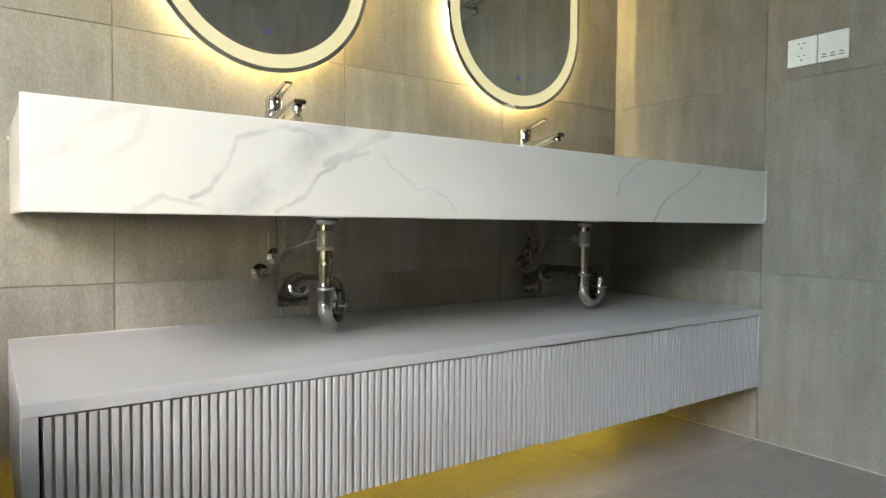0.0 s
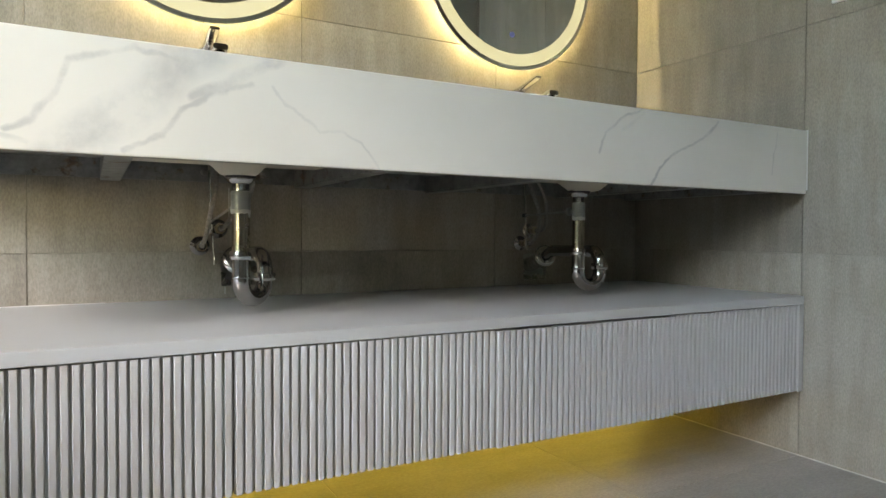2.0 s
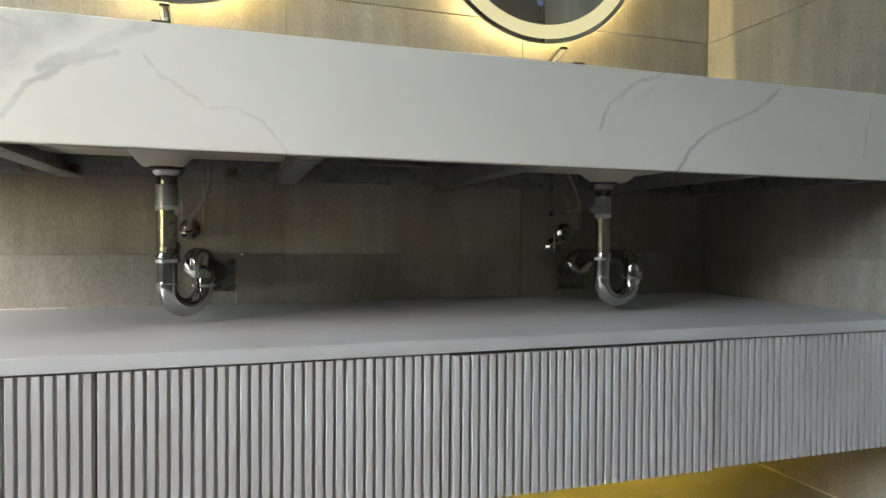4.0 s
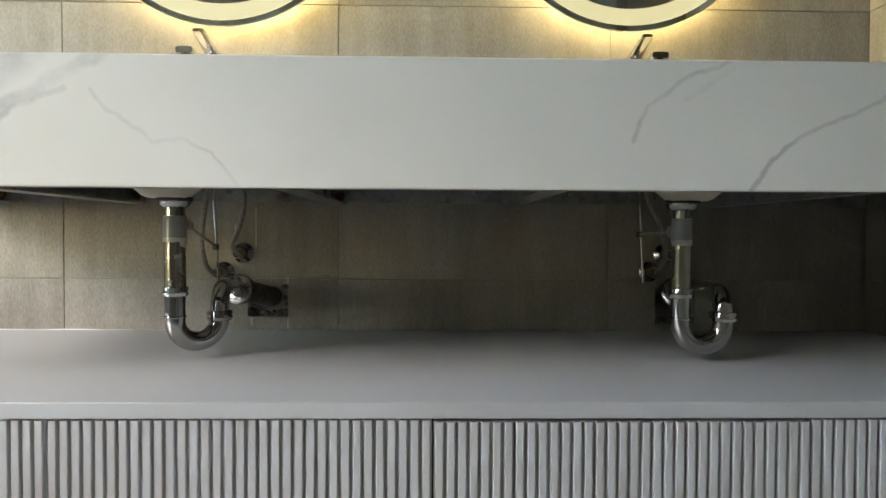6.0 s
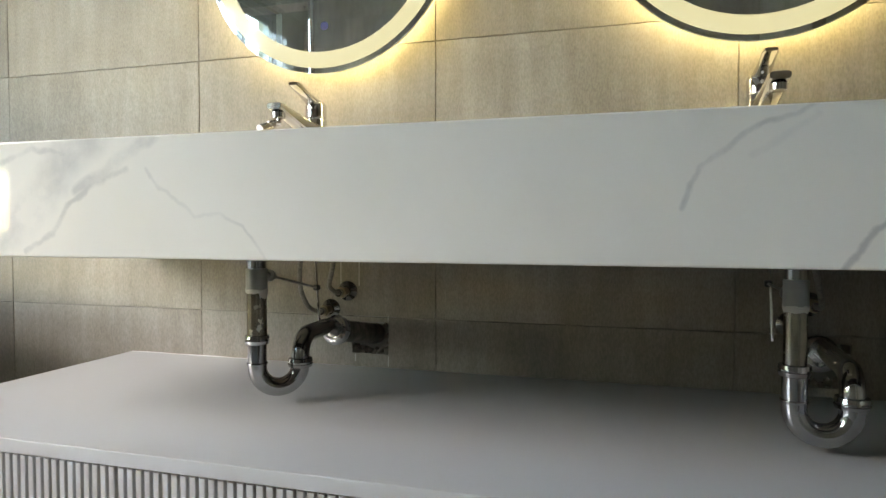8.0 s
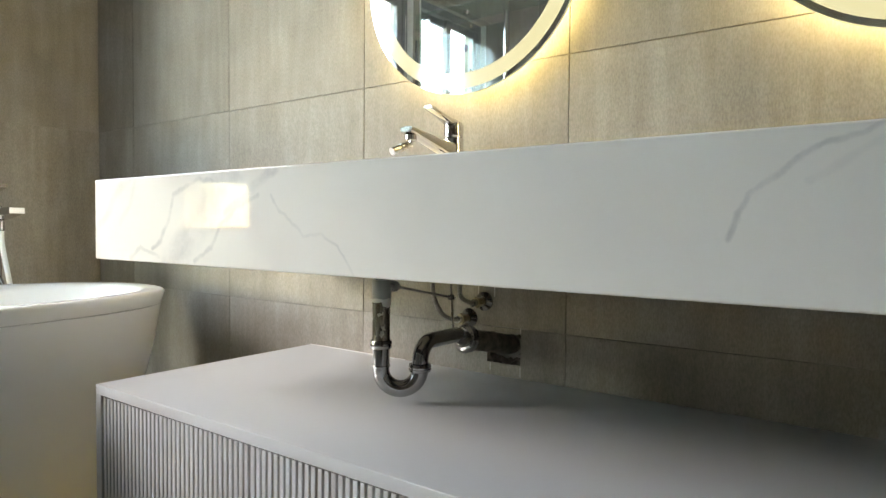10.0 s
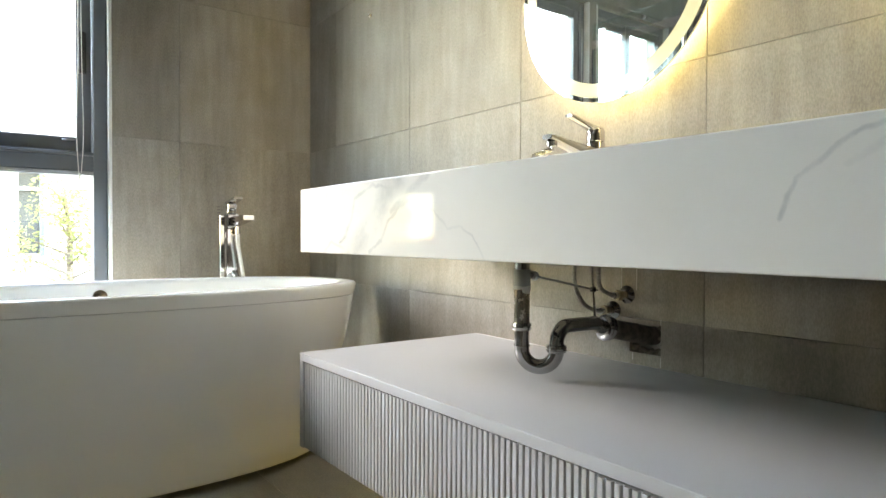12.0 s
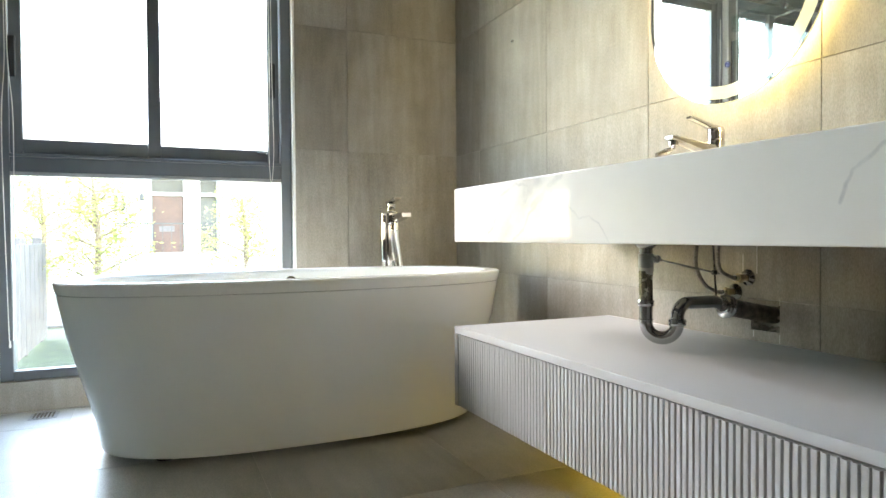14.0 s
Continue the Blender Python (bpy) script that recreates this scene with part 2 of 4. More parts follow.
    total = math_node(nt, ln, "MULTIPLY", total, patch)
    cloud = noise_node(nt, ln, mapped(nt, ln, (1, 1, 1)), 3.0, 4)
    base = ramp(nt, ln, cloud, ((0.35, (0.685, 0.667, 0.618)), (0.65, (0.735, 0.717, 0.668))))
    ln.new(mix(nt, ln, "MIX", total, base, (0.27, 0.28, 0.30)), b.inputs["Base Color"])
    b.inputs["Roughness"].default_value = 0.03
    b.inputs["Specular IOR Level"].default_value = 0.1
    return m


MARBLE = marble()


# ---- mesh helpers ----
def finish(bm, name, mat, smooth=False):
    me = bpy.data.meshes.new(name)
    bmesh.ops.recalc_face_normals(bm, faces=bm.faces)
    bm.to_mesh(me)
    bm.free()
    for mt in mat if isinstance(mat, tuple) else (mat,):
        me.materials.append(mt)
    if smooth:
        me.shade_smooth()
        me.set_sharp_from_angle(angle=radians(35))
    return me


def part(name, bm, mat, parent=None, label="", smooth=False):
    ob = new(name, finish(bm, name, mat, smooth))
    ob.parent = parent
    return tagged(ob, label)


def thing(name, label, category, group="", kind="", at=(0, 0, 0)):
    ob = new(name)
    ob.location = at
    ob.empty_display_size = 0.1
    return tagged(ob, label, category, group, kind)


def box(bm, lo, hi, bevel=0.0, segs=2):
    r = bmesh.ops.create_cube(bm, size=1.0)["verts"]
    c, s = [(a + b) / 2 for a, b in zip(lo, hi)], [b - a for a, b in zip(lo, hi)]
    for v in r:
        v.co = Vector([v.co[i] * s[i] + c[i] for i in range(3)])
    if bevel:
        edges = list({e for v in r for e in v.link_edges})
        bmesh.ops.bevel(bm, geom=edges, offset=bevel, segments=segs, affect="EDGES", profile=0.5)
    return bm


def boxed(lo, hi, bevel=0.0, segs=2):
    return box(bmesh.new(), lo, hi, bevel, segs)


def ring(bm, centre, u, v, r, n):
    return [bm.verts.new(centre + (u * math.cos(a) + v * math.sin(a)) * r) for a in (2 * math.pi * i / n for i in range(n))]


def skin(bm, rings, caps=True):
    for a, b in zip(rings, rings[1:]):
        for i in range(len(a)):
            j = (i + 1) % len(a)
            bm.faces.new((a[i], a[j], b[j], b[i]))
    if caps:
        bm.faces.new(rings[0][::-1])
        bm.faces.new(rings[-1])


def tube(bm, points, radius, n=14, caps=True):
    """A round tube through points; radius is one number or one for each point."""
    pts = [Vector(p) for p in points]
    rad = [radius] * len(pts) if isinstance(radius, (int, float)) else radius
    up, rings = None, []
    for i, p in enumerate(pts):
        t = (pts[min(i + 1, len(pts) - 1)] - pts[max(i - 1, 0)])
        t = t.normalized() if t.length > 1e-9 else Vector((0, 0, 1))
        if up is None:
            up = t.orthogonal().normalized()
        up = (up - t * up.dot(t)).normalized()
        rings.append(ring(bm, p, up, t.cross(up), rad[i], n))
    skin(bm, rings, caps)
    return bm


def tubed(points, radius, n=14):
    return tube(bmesh.new(), points, radius, n)


def turned(base, axis, profile, n=24):
    """A turned body: profile is (distance along the axis, radius)."""
    bm, a = bmesh.new(), Vector(axis).normalized()
    u = a.orthogonal().normalized()
    v = a.cross(u)
    skin(bm, [ring(bm, Vector(base) + a * d, u, v, max(r, 1e-4), n) for d, r in profile])
    return bm


def curve_points(ctrl, steps=10):
    """A smooth line through the control points."""
    c = [Vector(p) for p in ctrl]
    c = [c[0] * 2 - c[1]] + c + [c[-1] * 2 - c[-2]]
    out = []
    for i in range(1, len(c) - 2):
        p0, p1, p2, p3 = c[i - 1:i + 3]
        for k in range(steps):
            t = k / steps
            out.append(0.5 * (2 * p1 + (p2 - p0) * t + (2 * p0 - 5 * p1 + 4 * p2 - p3) * t * t + (3 * p1 - p0 - 3 * p2 + p3) * t ** 3))
    return out + [c[-2]]


# ---- the room ----
WEST, EAST, SOUTH, TOP = -1.47, 1.783, -3.3, 2.6
ROWS_Z = [-0.059, 0.543, 1.145, 1.747, 2.349, 2.6]
TILE_T, JOINT = 0.0045, 0.0018
WINDOW_A = (-2.09, -0.860, 0.125, 2.31)
# WINDOW_B starts high: its unseen lower part is walled up to block low light.
WINDOW_B = (-2.97, -2.16, 1.398, 2.31)
DOOR = (-2.02, -1.12, 0.0, 2.15)
HOLES = [(0.400, 0.489, 0.459, 0.531), (1.308, 1.397, 0.445, 0.528)]


def cut(rects, hole):
    """Rectangles (u0, u1, z0, z1) with a rectangular hole taken out."""
    out = []
    for u0, u1, z0, z1 in rects:
        h0, h1, k0, k1 = max(u0, hole[0]), min(u1, hole[1]), max(z0, hole[2]), min(z1, hole[3])
        if h0 >= h1 or k0 >= k1:
            out.append((u0, u1, z0, z1))
            continue
        out += [r for r in ((u0, h0, z0, z1), (h1, u1, z0, z1), (h0, h1, z0, k0), (h0, h1, k1, z1)) if r[1] - r[0] > 1e-6 and r[3] - r[2] > 1e-6]
    return out


def wall(name, place, rects, thick, label):
    """A wall of thickness thick behind its tiles. place maps (u, depth behind the face, z) to the world."""
    bm = bmesh.new()
    for u0, u1, z0, z1 in rects:
        a, b = place(u0, TILE_T, z0), place(u1, thick, z1)
        box(bm, [min(p) for p in zip(a, b)], [max(p) for p in zip(a, b)])
    return tagged(part(name, bm, GROUT), label, "wall", kind="structure")


def on_north(u, d, z):
    return Vector((u, d, z))


def on_west(u, d, z):
    return Vector((WEST - d, u, z))


def on_east(u, d, z):
    return Vector((EAST + d, u, z))


def on_south(u, d, z):
    return Vector((u, SOUTH - d, z))


north = wall("wall_north", on_north, cut(cut([(WEST - 0.2, EAST + 0.2, 0, TOP)], (0.385, 0.505, 0.435, 0.555)), (1.285, 1.415, 0.415, 0.555)), 0.16, "grey-beige stone tiled wall behind the vanity")
west = wall("wall_west", on_west, cut(cut([(SOUTH - 0.2, 0.009, 0, TOP)], WINDOW_A), WINDOW_B), 0.2, "grey-beige stone tiled wall with tall windows")
east = wall("wall_east", on_east, cut([(SOUTH - 0.2, 0.009, 0, TOP)], DOOR), 0.16, "grey-beige stone tiled wall beside the vanity")
south = wall("wall_south", on_south, [(WEST, EAST, 0, TOP)], 0.16, "grey-beige stone tiled wall behind the shower")
hollow = tagged(part("wall_cavity", box(boxed((0.39, 0.035, 0.44), (0.50, 0.2, 0.55)), (1.29, 0.035, 0.42), (1.41, 0.2, 0.55)), CONCRETE),
                "rough concrete behind the pipe holes", "wall", kind="structure")
floor = tagged(part("floor", boxed((WEST - 0.2, SOUTH - 0.2, -0.15), (EAST + 0.2, 0.2, -0.0015)), GROUT_PALE), "grey stone tiled bathroom floor", "floor", kind="structure")
ceiling = tagged(part("ceiling", boxed((WEST - 0.2, SOUTH - 0.2, TOP), (EAST + 0.2, 0.2, TOP + 0.15)), PLASTER), "plain white plastered ceiling", "ceiling", kind="structure")


# ---- windows ----
def frame_bar(parent, name, x0, x1, y0, y1, z0, z1, mat=None, bevel=0.003):
    return part(name, boxed((x0, y0, z0), (x1, y1, z1), bevel, 1), mat or ALU, parent)


def tall_window(name, opening, mullion, label):
    y0, y1, z0, z1 = opening
    w = thing(name, label, "window", kind="structure", at=(WEST - 0.06, (y0 + y1) / 2, z0))
    inv = Matrix.Translation(w.location).inverted()

    def bar(n, x0, x1, a, b, c, d, mat=None, bevel=0.003):
        o = frame_bar(w, n, x0, x1, a, b, c, d, mat, bevel)
        o.matrix_parent_inverse = inv
        return o
    xo, xi = WEST - 0.115, WEST - 0.035
    s = 0.012
    tz = 1.0 if z0 < 0.9 else z0 + 0.002
    for a, b in ((y0 + s, y0 + 0.062), (y1 - 0.062, y1 - s)):
        bar("jamb", xo, xi, a, b, z0 + 0.002, z1 - 0.002)
    bar("head_rail", xo, xi, y0 + 0.0625, y1 - 0.0625, z1 - 0.06, z1 - 0.002)
    if z0 < 0.9:
        bar("bottom_rail", xo, xi, y0 + 0.0625, y1 - 0.0625, z0 + 0.002, z0 + 0.035)
        bar("drip_rail", xi - 0.03, xi + 0.012, y0 + 0.0625, y1 - 0.0625, z0 + 0.0355, z0 + 0.045)
    bar("transom", xo, xi, y0 + 0.0625, y1 - 0.0625, tz, tz + 0.062)
    bar("transom_lip", xi - 0.02, xi + 0.010, y0 + 0.0625, y1 - 0.0625, tz + 0.0625, tz + 0.076)
    if z0 < 0.9:
        bar("pane_bead", xi - 0.03, xi + 0.004, y0 + 0.0625, y1 - 0.0625, 0.984, 0.9995, ALU_PALE, 0.002)
    # sliding sashes above the transom
    for k, (a, b, dx) in enumerate(((y0 + 0.064, mullion + 0.028, -0.004), (mullion - 0.024, y1 - 0.064, -0.036))):
        lo, hi = tz + 0.078, z1 - 0.062
        x0, x1 = xi - 0.028 + dx, xi + dx
        st = 0.046 if k == 0 else 0.034
        bar("sash_stile", x0, x1, a, a + st, lo, hi)
        bar("sash_stile", x0, x1, b - 0.054, b, lo, hi)
        bar("sash_rail", x0, x1, a + st + 0.0005, b - 0.0545, lo, lo + 0.06)
        bar("sash_rail", x0, x1, a + st + 0.0005, b - 0.0545, hi - 0.05, hi)
        p = bar("pane", (x0 + x1) / 2 - 0.003, (x0 + x1) / 2 + 0.003, a + 0.02, b - 0.02, lo + 0.03, hi - 0.03, PANE, 0)
        p.visible_shadow = False
    if z0 < 0.9:
        p = bar("pane", xi - 0.046, xi - 0.04, y0 + 0.05, y1 - 0.05, z0 + 0.03, 1.01, PANE, 0)
        p.visible_shadow = False
    # white sealant between frame and tiles
    for a, b in ((y0 + 0.0005, y0 + s - 0.0005), (y1 - s + 0.0005, y1 - 0.0005)):
        bar("sealant_strip", xo, WEST + 0.003, a, b, z0 + 0.001, z1 - 0.001, WHITE_TRIM, 0)
    return w, bar


win_a, bar_a = tall_window("window_1", WINDOW_A, -1.48, "tall grey aluminium window over the bathtub, sliding panes above")
win_b, bar_b = tall_window("window_2", WINDOW_B, -2.55, "grey aluminium window of the shower corner, unseen lower part closed against low light")
# locks on the sash stiles
for y, x in ((-0.957, WEST - 0.068), (-2.012, WEST - 0.036)):
    lock = bar_a("sash_lock", x, x + 0.014, y - 0.014, y + 0.014, 1.39, 1.56, RUBBER, 0.005)
    for z in (1.405, 1.545):
        scr = part("screw", turned((0.0, 0, 0), (1, 0, 0), ((0, 0.005), (0.003, 0.004))), CHROME, lock)
        scr.matrix_parent_inverse = Matrix.Translation(win_a.location).inverted()
        scr.location = (x + 0.0141, y, z)
bar_a("latch_handle", WEST - 0.066, WEST - 0.040, -1.03, -0.985, 1.118, 1.126, CHROME, 0.003)

# blind cords
for y, z0, bulge in ((-0.975, 0.99, 0.012), (-2.035, 0.30, 0.03)):
    cord = thing("blind_cord", "thin white looped cord of a window blind", "cord", at=(WEST - 0.018, y, z0))
    for k, dy in enumerate((-0.005, 0.006)):
        pts = curve_points([(0.008 * k, dy, 2.14 - z0), (0.006 * k, dy + 0.004, 1.5 - z0), (0.01, dy + bulge * (k - 0.3), 1.15 - z0), (0.008, dy * 0.5 + bulge * 0.3 * k, 0.0)], 10)
        part("cord_strand", tubed(pts, 0.0016, 6), CORD, cord)
    part("cord_end", turned((0.008, 0, -0.03), (0, 0, 1), ((0, 0.002), (0.004, 0.005), (0.022, 0.004), (0.03, 0.002)), 10), CORD, cord)

# ---- door in the east wall ----
# Unseen door, kept dark so that less light bounces onto the vanity.
door = thing("door_1", "unseen closed door in its frame, coloured dark to cut bounce light", "door", kind="structure", at=(EAST, -1.57, 0))
part("leaf", boxed((0.04, -0.41, 0.005), (0.08, 0.41, 2.105), 0.003), DOOR_PAINT, door)
for a, b in ((-0.448, -0.414), (0.414, 0.448)):
    part("door_jamb", boxed((-0.012, a, 0.001), (0.15, b, 2.148), 0.003), DOOR_PAINT, door)
part("door_head", boxed((-0.012, -0.4135, 2.108), (0.15, 0.4135, 2.148), 0.003), DOOR_PAINT, door)

# ---- vanity counter ----
CX0, CX1, CY, CZ0, CZ1 = -0.205, EAST - 0.0015, -0.61, 0.7005, 0.8675
BASINS = (0.372, 1.232)
counter = thing("vanity_counter", "long white veined polished stone counter hung on the wall", "counter", at=(0, 0, CZ1))
inv_c = Matrix.Translation((0, 0, -CZ1))


def cpart(name, bm, mat, label="", smooth=False):
    o = part(name, bm, mat, counter, label, smooth)
    o.matrix_parent_inverse = inv_c
    return o


cpart("front_apron", boxed((CX0, CY, CZ0), (CX1, CY + 0.02, CZ1), 0.0022), MARBLE)
cpart("side_apron", boxed((CX0 + 0.001, CY + 0.0205, CZ0 + 0.0005), (CX0 + 0.021, -0.0015, CZ1 - 0.0005), 0.002), MARBLE)
top_rects = [(CX0 + 0.0215, CX1, CY + 0.0205, -0.0015)]
for bx in BASINS:
    top_rects = cut(top_rects, (bx - 0.23, bx + 0.23, -0.50, -0.17))
bm = bmesh.new()
for x0, x1, y0, y1 in top_rects:
    box(bm, (x0, y0, CZ1 - 0.0205), (x1, y1, CZ1 - 0.0005))
cpart("top_slab", bm, MARBLE)
bm = bmesh.new()
for x0, x1, y0, y1 in top_rects:
    box(bm, (x0, y0, CZ1 - 0.034), (x1, y1, CZ1 - 0.0208))
cpart("backing_board", bm, BOARD, "rough dark backing board")

# Unseen dark sheet, added to stop the white apron brightening the underside.
cpart("apron_backing", boxed((CX0 + 0.0215, CY + 0.0205, CZ0 + 0.004), (CX1, CY + 0.032, CZ1 - 0.0345)), BOARD, "dark board added behind the apron to cut bounce light")

# steel brackets below the counter
rail = thing("wall_bracket_frame", "galvanised steel angle frame under the counter, rust at the welds", "bracket", at=(0.8, 0, 0.70))
inv_r = Matrix.Translation((-0.8, 0, -0.70))


def rpart(name, bm, mat, label=""):
    o = part(name, bm, mat, rail, label)
    o.matrix_parent_inverse = inv_r
    return o


bm = boxed((-0.17, -0.006, 0.712), (1.77, -0.0015, 0.756))
box(bm, (-0.17, -0.045, 0.7565), (1.77, -0.0015, 0.7615))
rpart("wall_angle", bm, STEEL)
for x in (-0.13, 0.16, 0.60, 0.98, 1.44, 1.74):
    bm = boxed((x - 0.02, -0.56, 0.7065), (x + 0.02, -0.0065, 0.7105))
    box(bm, (x - 0.02, -0.56, 0.711), (x - 0.0155, -0.0065, 0.748))
    rpart("arm", bm, STEEL)
    bm = bmesh.new()
    bmesh.ops.create_icosphere(bm, subdivisions=2, radius=0.009)
    for v in bm.verts:
        v.co += noise.noise_vector(v.co * 90) * 0.005
        v.co = Vector((v.co.x * 1.3 + x + 0.004, v.co.y * 0.5 - 0.011, v.co.z * 1.2 + 0.724))
    rpart("weld", bm, RUST, "rusty weld")
for x in (0.36, 0.50, 0.905, 1.115, 1.55):
    rpart("bolt", turned((x, -0.006, 0.735), (0, -1, 0), ((0, 0.012), (0.002, 0.012), (0.0021, 0.008), (0.009, 0.0075), (0.011, 0.004)), 12), STEEL)


# ---- basins ----
def basin(x):
    b = thing("washbasin", "cream ceramic undermount basin sunk in the counter", "washbasin", "washbasins in the counter", at=(x, -0.335, 0.70))
    bm = bmesh.new()

    def loop(w, d, z, dx=0.0, dy=0.0, r=0.25, n=8):
        out = []
        rr = min(w, d) * r
        for cx, cy, a0 in ((w - rr, d - rr, 0), (-w + rr, d - rr, 90), (-w + rr, -d + rr, 180), (w - rr, -d + rr, 270)):
            for k in range(n):
                a = radians(a0 + 90 * k / (n - 1))
                out.append(bm.verts.new((cx + rr * math.cos(a) + dx, cy + rr * math.sin(a) + dy, z)))
        return out
    sx, sy = 0.0, -0.03
    skin(bm, [loop(0.228, 0.163, 0.160), loop(0.226, 0.161, 0.05), loop(0.212, 0.150, 0.036), loop(0.062, 0.07, 0.034, sx, sy, 0.3),
              loop(0.046, 0.055, 0.020, sx, sy, 0.5), loop(0.034, 0.04, 0.004, sx, sy, 0.8), loop(0.030, 0.032, 0.001, sx, sy, 0.99)])
    part("bowl", bm, CERAMIC, b, smooth=True)
    bm = bmesh.new()
    skin(bm, [loop(0.229, 0.164, 0.1605), loop(0.2, 0.14, 0.1605), loop(0.19, 0.13, 0.06), loop(0.03, 0.03, 0.05, sx, sy)], False)
    part("bowl_lining", bm, CERAMIC, b, smooth=True)
    return b


for bx in BASINS:
    basin(bx)


# ---- mixer taps ----
def mixer(x, swivel):
    t = thing("basin_mixer", "chrome single-lever basin mixer tap on the counter" + (" with a swivel aerator" if swivel else ""), "tap", "taps on the counter", at=(x, -0.085, CZ1))
    part("foot_ring", turned((0, 0, 0), (0, 0, 1), ((0, 0.027), (0.004, 0.027), (0.006, 0.024))), CHROME, t, smooth=True)
    part("body", turned((0, 0, 0.006), (0, 0, 1), ((0, 0.0225), (0.05, 0.0225), (0.098, 0.023), (0.101, 0.0215))), CHROME, t, smooth=True)
    part("cartridge_cap", turned((0, 0, 0.108), (0, 0, 1), ((0, 0.0205), (0.002, 0.022), (0.026, 0.0225), (0.033, 0.019), (0.036, 0.012), (0.037, 0.001))), CHROME, t, smooth=True)
    bm = bmesh.new()
    rings = []
    for y, z, w, h in ((-0.012, 0.076, 0.018, 0.020), (-0.06, 0.085, 0.017, 0.014), (-0.12, 0.097, 0.0165, 0.0095), (-0.155, 0.104, 0.0165, 0.008), (-0.168, 0.106, 0.015, 0.006)):
        rings.append([bm.verts.new((w * (abs(math.cos(a)) ** 0.5) * (1 if math.cos(a) >= 0 else -1), y, z + h * (abs(math.sin(a)) ** 0.5) * (1 if math.sin(a) >= 0 else -1))) for a in (2 * math.pi * i / 20 for i in range(20))])
    skin(bm, rings)
    part("spout", bm, CHROME, t, smooth=True)
    part("aerator", turned((0, -0.152, 0.096), (0, 0, -1), ((0, 0.0125), (0.010, 0.0125), (0.012, 0.010))), CHROME, t, smooth=True)
    bm = bmesh.new()
    rings = []
    for y, z, w, h in ((0.012, 0.137, 0.016, 0.008), (-0.020, 0.142, 0.0145, 0.007), (-0.056, 0.152, 0.0125, 0.0045), (-0.088, 0.161, 0.0125, 0.004), (-0.097, 0.163, 0.010, 0.003)):
        rings.append([bm.verts.new((w * (abs(math.cos(a)) ** 0.6) * (1 if math.cos(a) >= 0 else -1), y, z + h * (abs(math.sin(a)) ** 0.6) * (1 if math.sin(a) >= 0 else -1))) for a in (2 * math.pi * i / 16 for i in range(16))])
    skin(bm, rings)
    part("lever", bm, CHROME, t, smooth=True)
    part("temperature_dot", turned((0, -0.0226, 0.128), (0, -1, 0), ((0, 0.003), (0.001, 0.003)), 10), WHITE_PLASTIC, t, "small pale marking dot")
    if swivel:
        part("swivel_joint", tubed([(0, -0.152, 0.085), (0, -0.152, 0.077), (-0.004, -0.162, 0.075)], 0.006, 10), CHROME, t, smooth=True)
        part("swivel_nozzle", tubed([(-0.004, -0.162, 0.074), (-0.006, -0.166, 0.0715), (-0.008, -0.174, 0.068), (-0.0085, -0.1745, 0.0678), (-0.013, -0.196, 0.0585)], (0.0065, 0.0085, 0.0085, 0.0075, 0.0085), 14), CHROME, t, smooth=True)
    return t


mixer(0.358, True)
mixer(1.222, False)


# ---- lit mirrors ----
def stadium(cx, zb, w, h, inset, n=40):
    r, out = w / 2 - inset, []
    for k in range(n + 1):
        a = math.pi + math.pi * k / n
        out.append((cx + r * math.cos(a), zb + w / 2 + r * math.sin(a)))
    for k in range(n + 1):
        a = math.pi * k / n
        out.append((cx + r * math.cos(a), zb + h - w / 2 + r * math.sin(a)))
    return out


def mirror(x):
    zb, w, h, yf = 1.082, 0.594, 1.0, -0.042
    t = thing("lit_mirror", "pill-shaped wall mirror with a glowing frosted band and warm back light", "mirror", "mirrors over the counter", at=(x, 0, zb))

    def loop(bm, inset, y):
        return [bm.verts.new((px, y, pz)) for px, pz in stadium(0, 0, w, h, inset)]
    bm = bmesh.new()
    bm.faces.new(loop(bm, 0.048, yf))
    part("glass", bm, MIRROR, t, "silvered mirror glass")
    bm = bmesh.new()
    skin(bm, [loop(bm, 0.048, yf), loop(bm, 0.0125, yf)], False)
    part("light_band", bm, BAND_GLOW, t, "frosted band, glowing warm white")
    bm = bmesh.new()
    skin(bm, [loop(bm, 0.0125, yf), loop(bm, 0.001, yf), loop(bm, 0.0, yf + 0.001)], False)
    part("rim_strip", bm, MIRROR, t, "narrow silvered rim")
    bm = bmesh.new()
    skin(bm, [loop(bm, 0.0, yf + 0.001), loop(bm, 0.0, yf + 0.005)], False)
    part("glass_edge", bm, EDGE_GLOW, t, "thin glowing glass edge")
    bm = bmesh.new()
    skin(bm, [loop(bm, 0.0004, yf + 0.0048), loop(bm, 0.0715, yf + 0.005), loop(bm, 0.0715, -0.001)], False)
    part("housing", bm, WHITE_PLASTIC, t, "white mirror housing")
    bm = bmesh.new()
    skin(bm, [loop(bm, 0.0700, yf + 0.0185), loop(bm, 0.0700, yf + 0.0220)], False)
    part("back_light", bm, BACK_GLOW, t, "warm light strip behind the glass")
    bm = bmesh.new()
    for k in range(2):
        r0, n = 0.0085 - 0.0045 * k, 24
        a = [bm.verts.new((r0 * math.cos(q), yf - 0.0008, 0.104 + r0 * math.sin(q))) for q in (2 * math.pi * i / n for i in range(n))]
        b = [bm.verts.new(((r0 - 0.0022) * math.cos(q), yf - 0.0008, 0.104 + (r0 - 0.0022) * math.sin(q))) for q in (2 * math.pi * i / n for i in range(n))]
        skin(bm, [a, b], False)
    part("touch_symbol", bm, BLUE_GLOW, t, "glowing blue touch symbol")
    return t


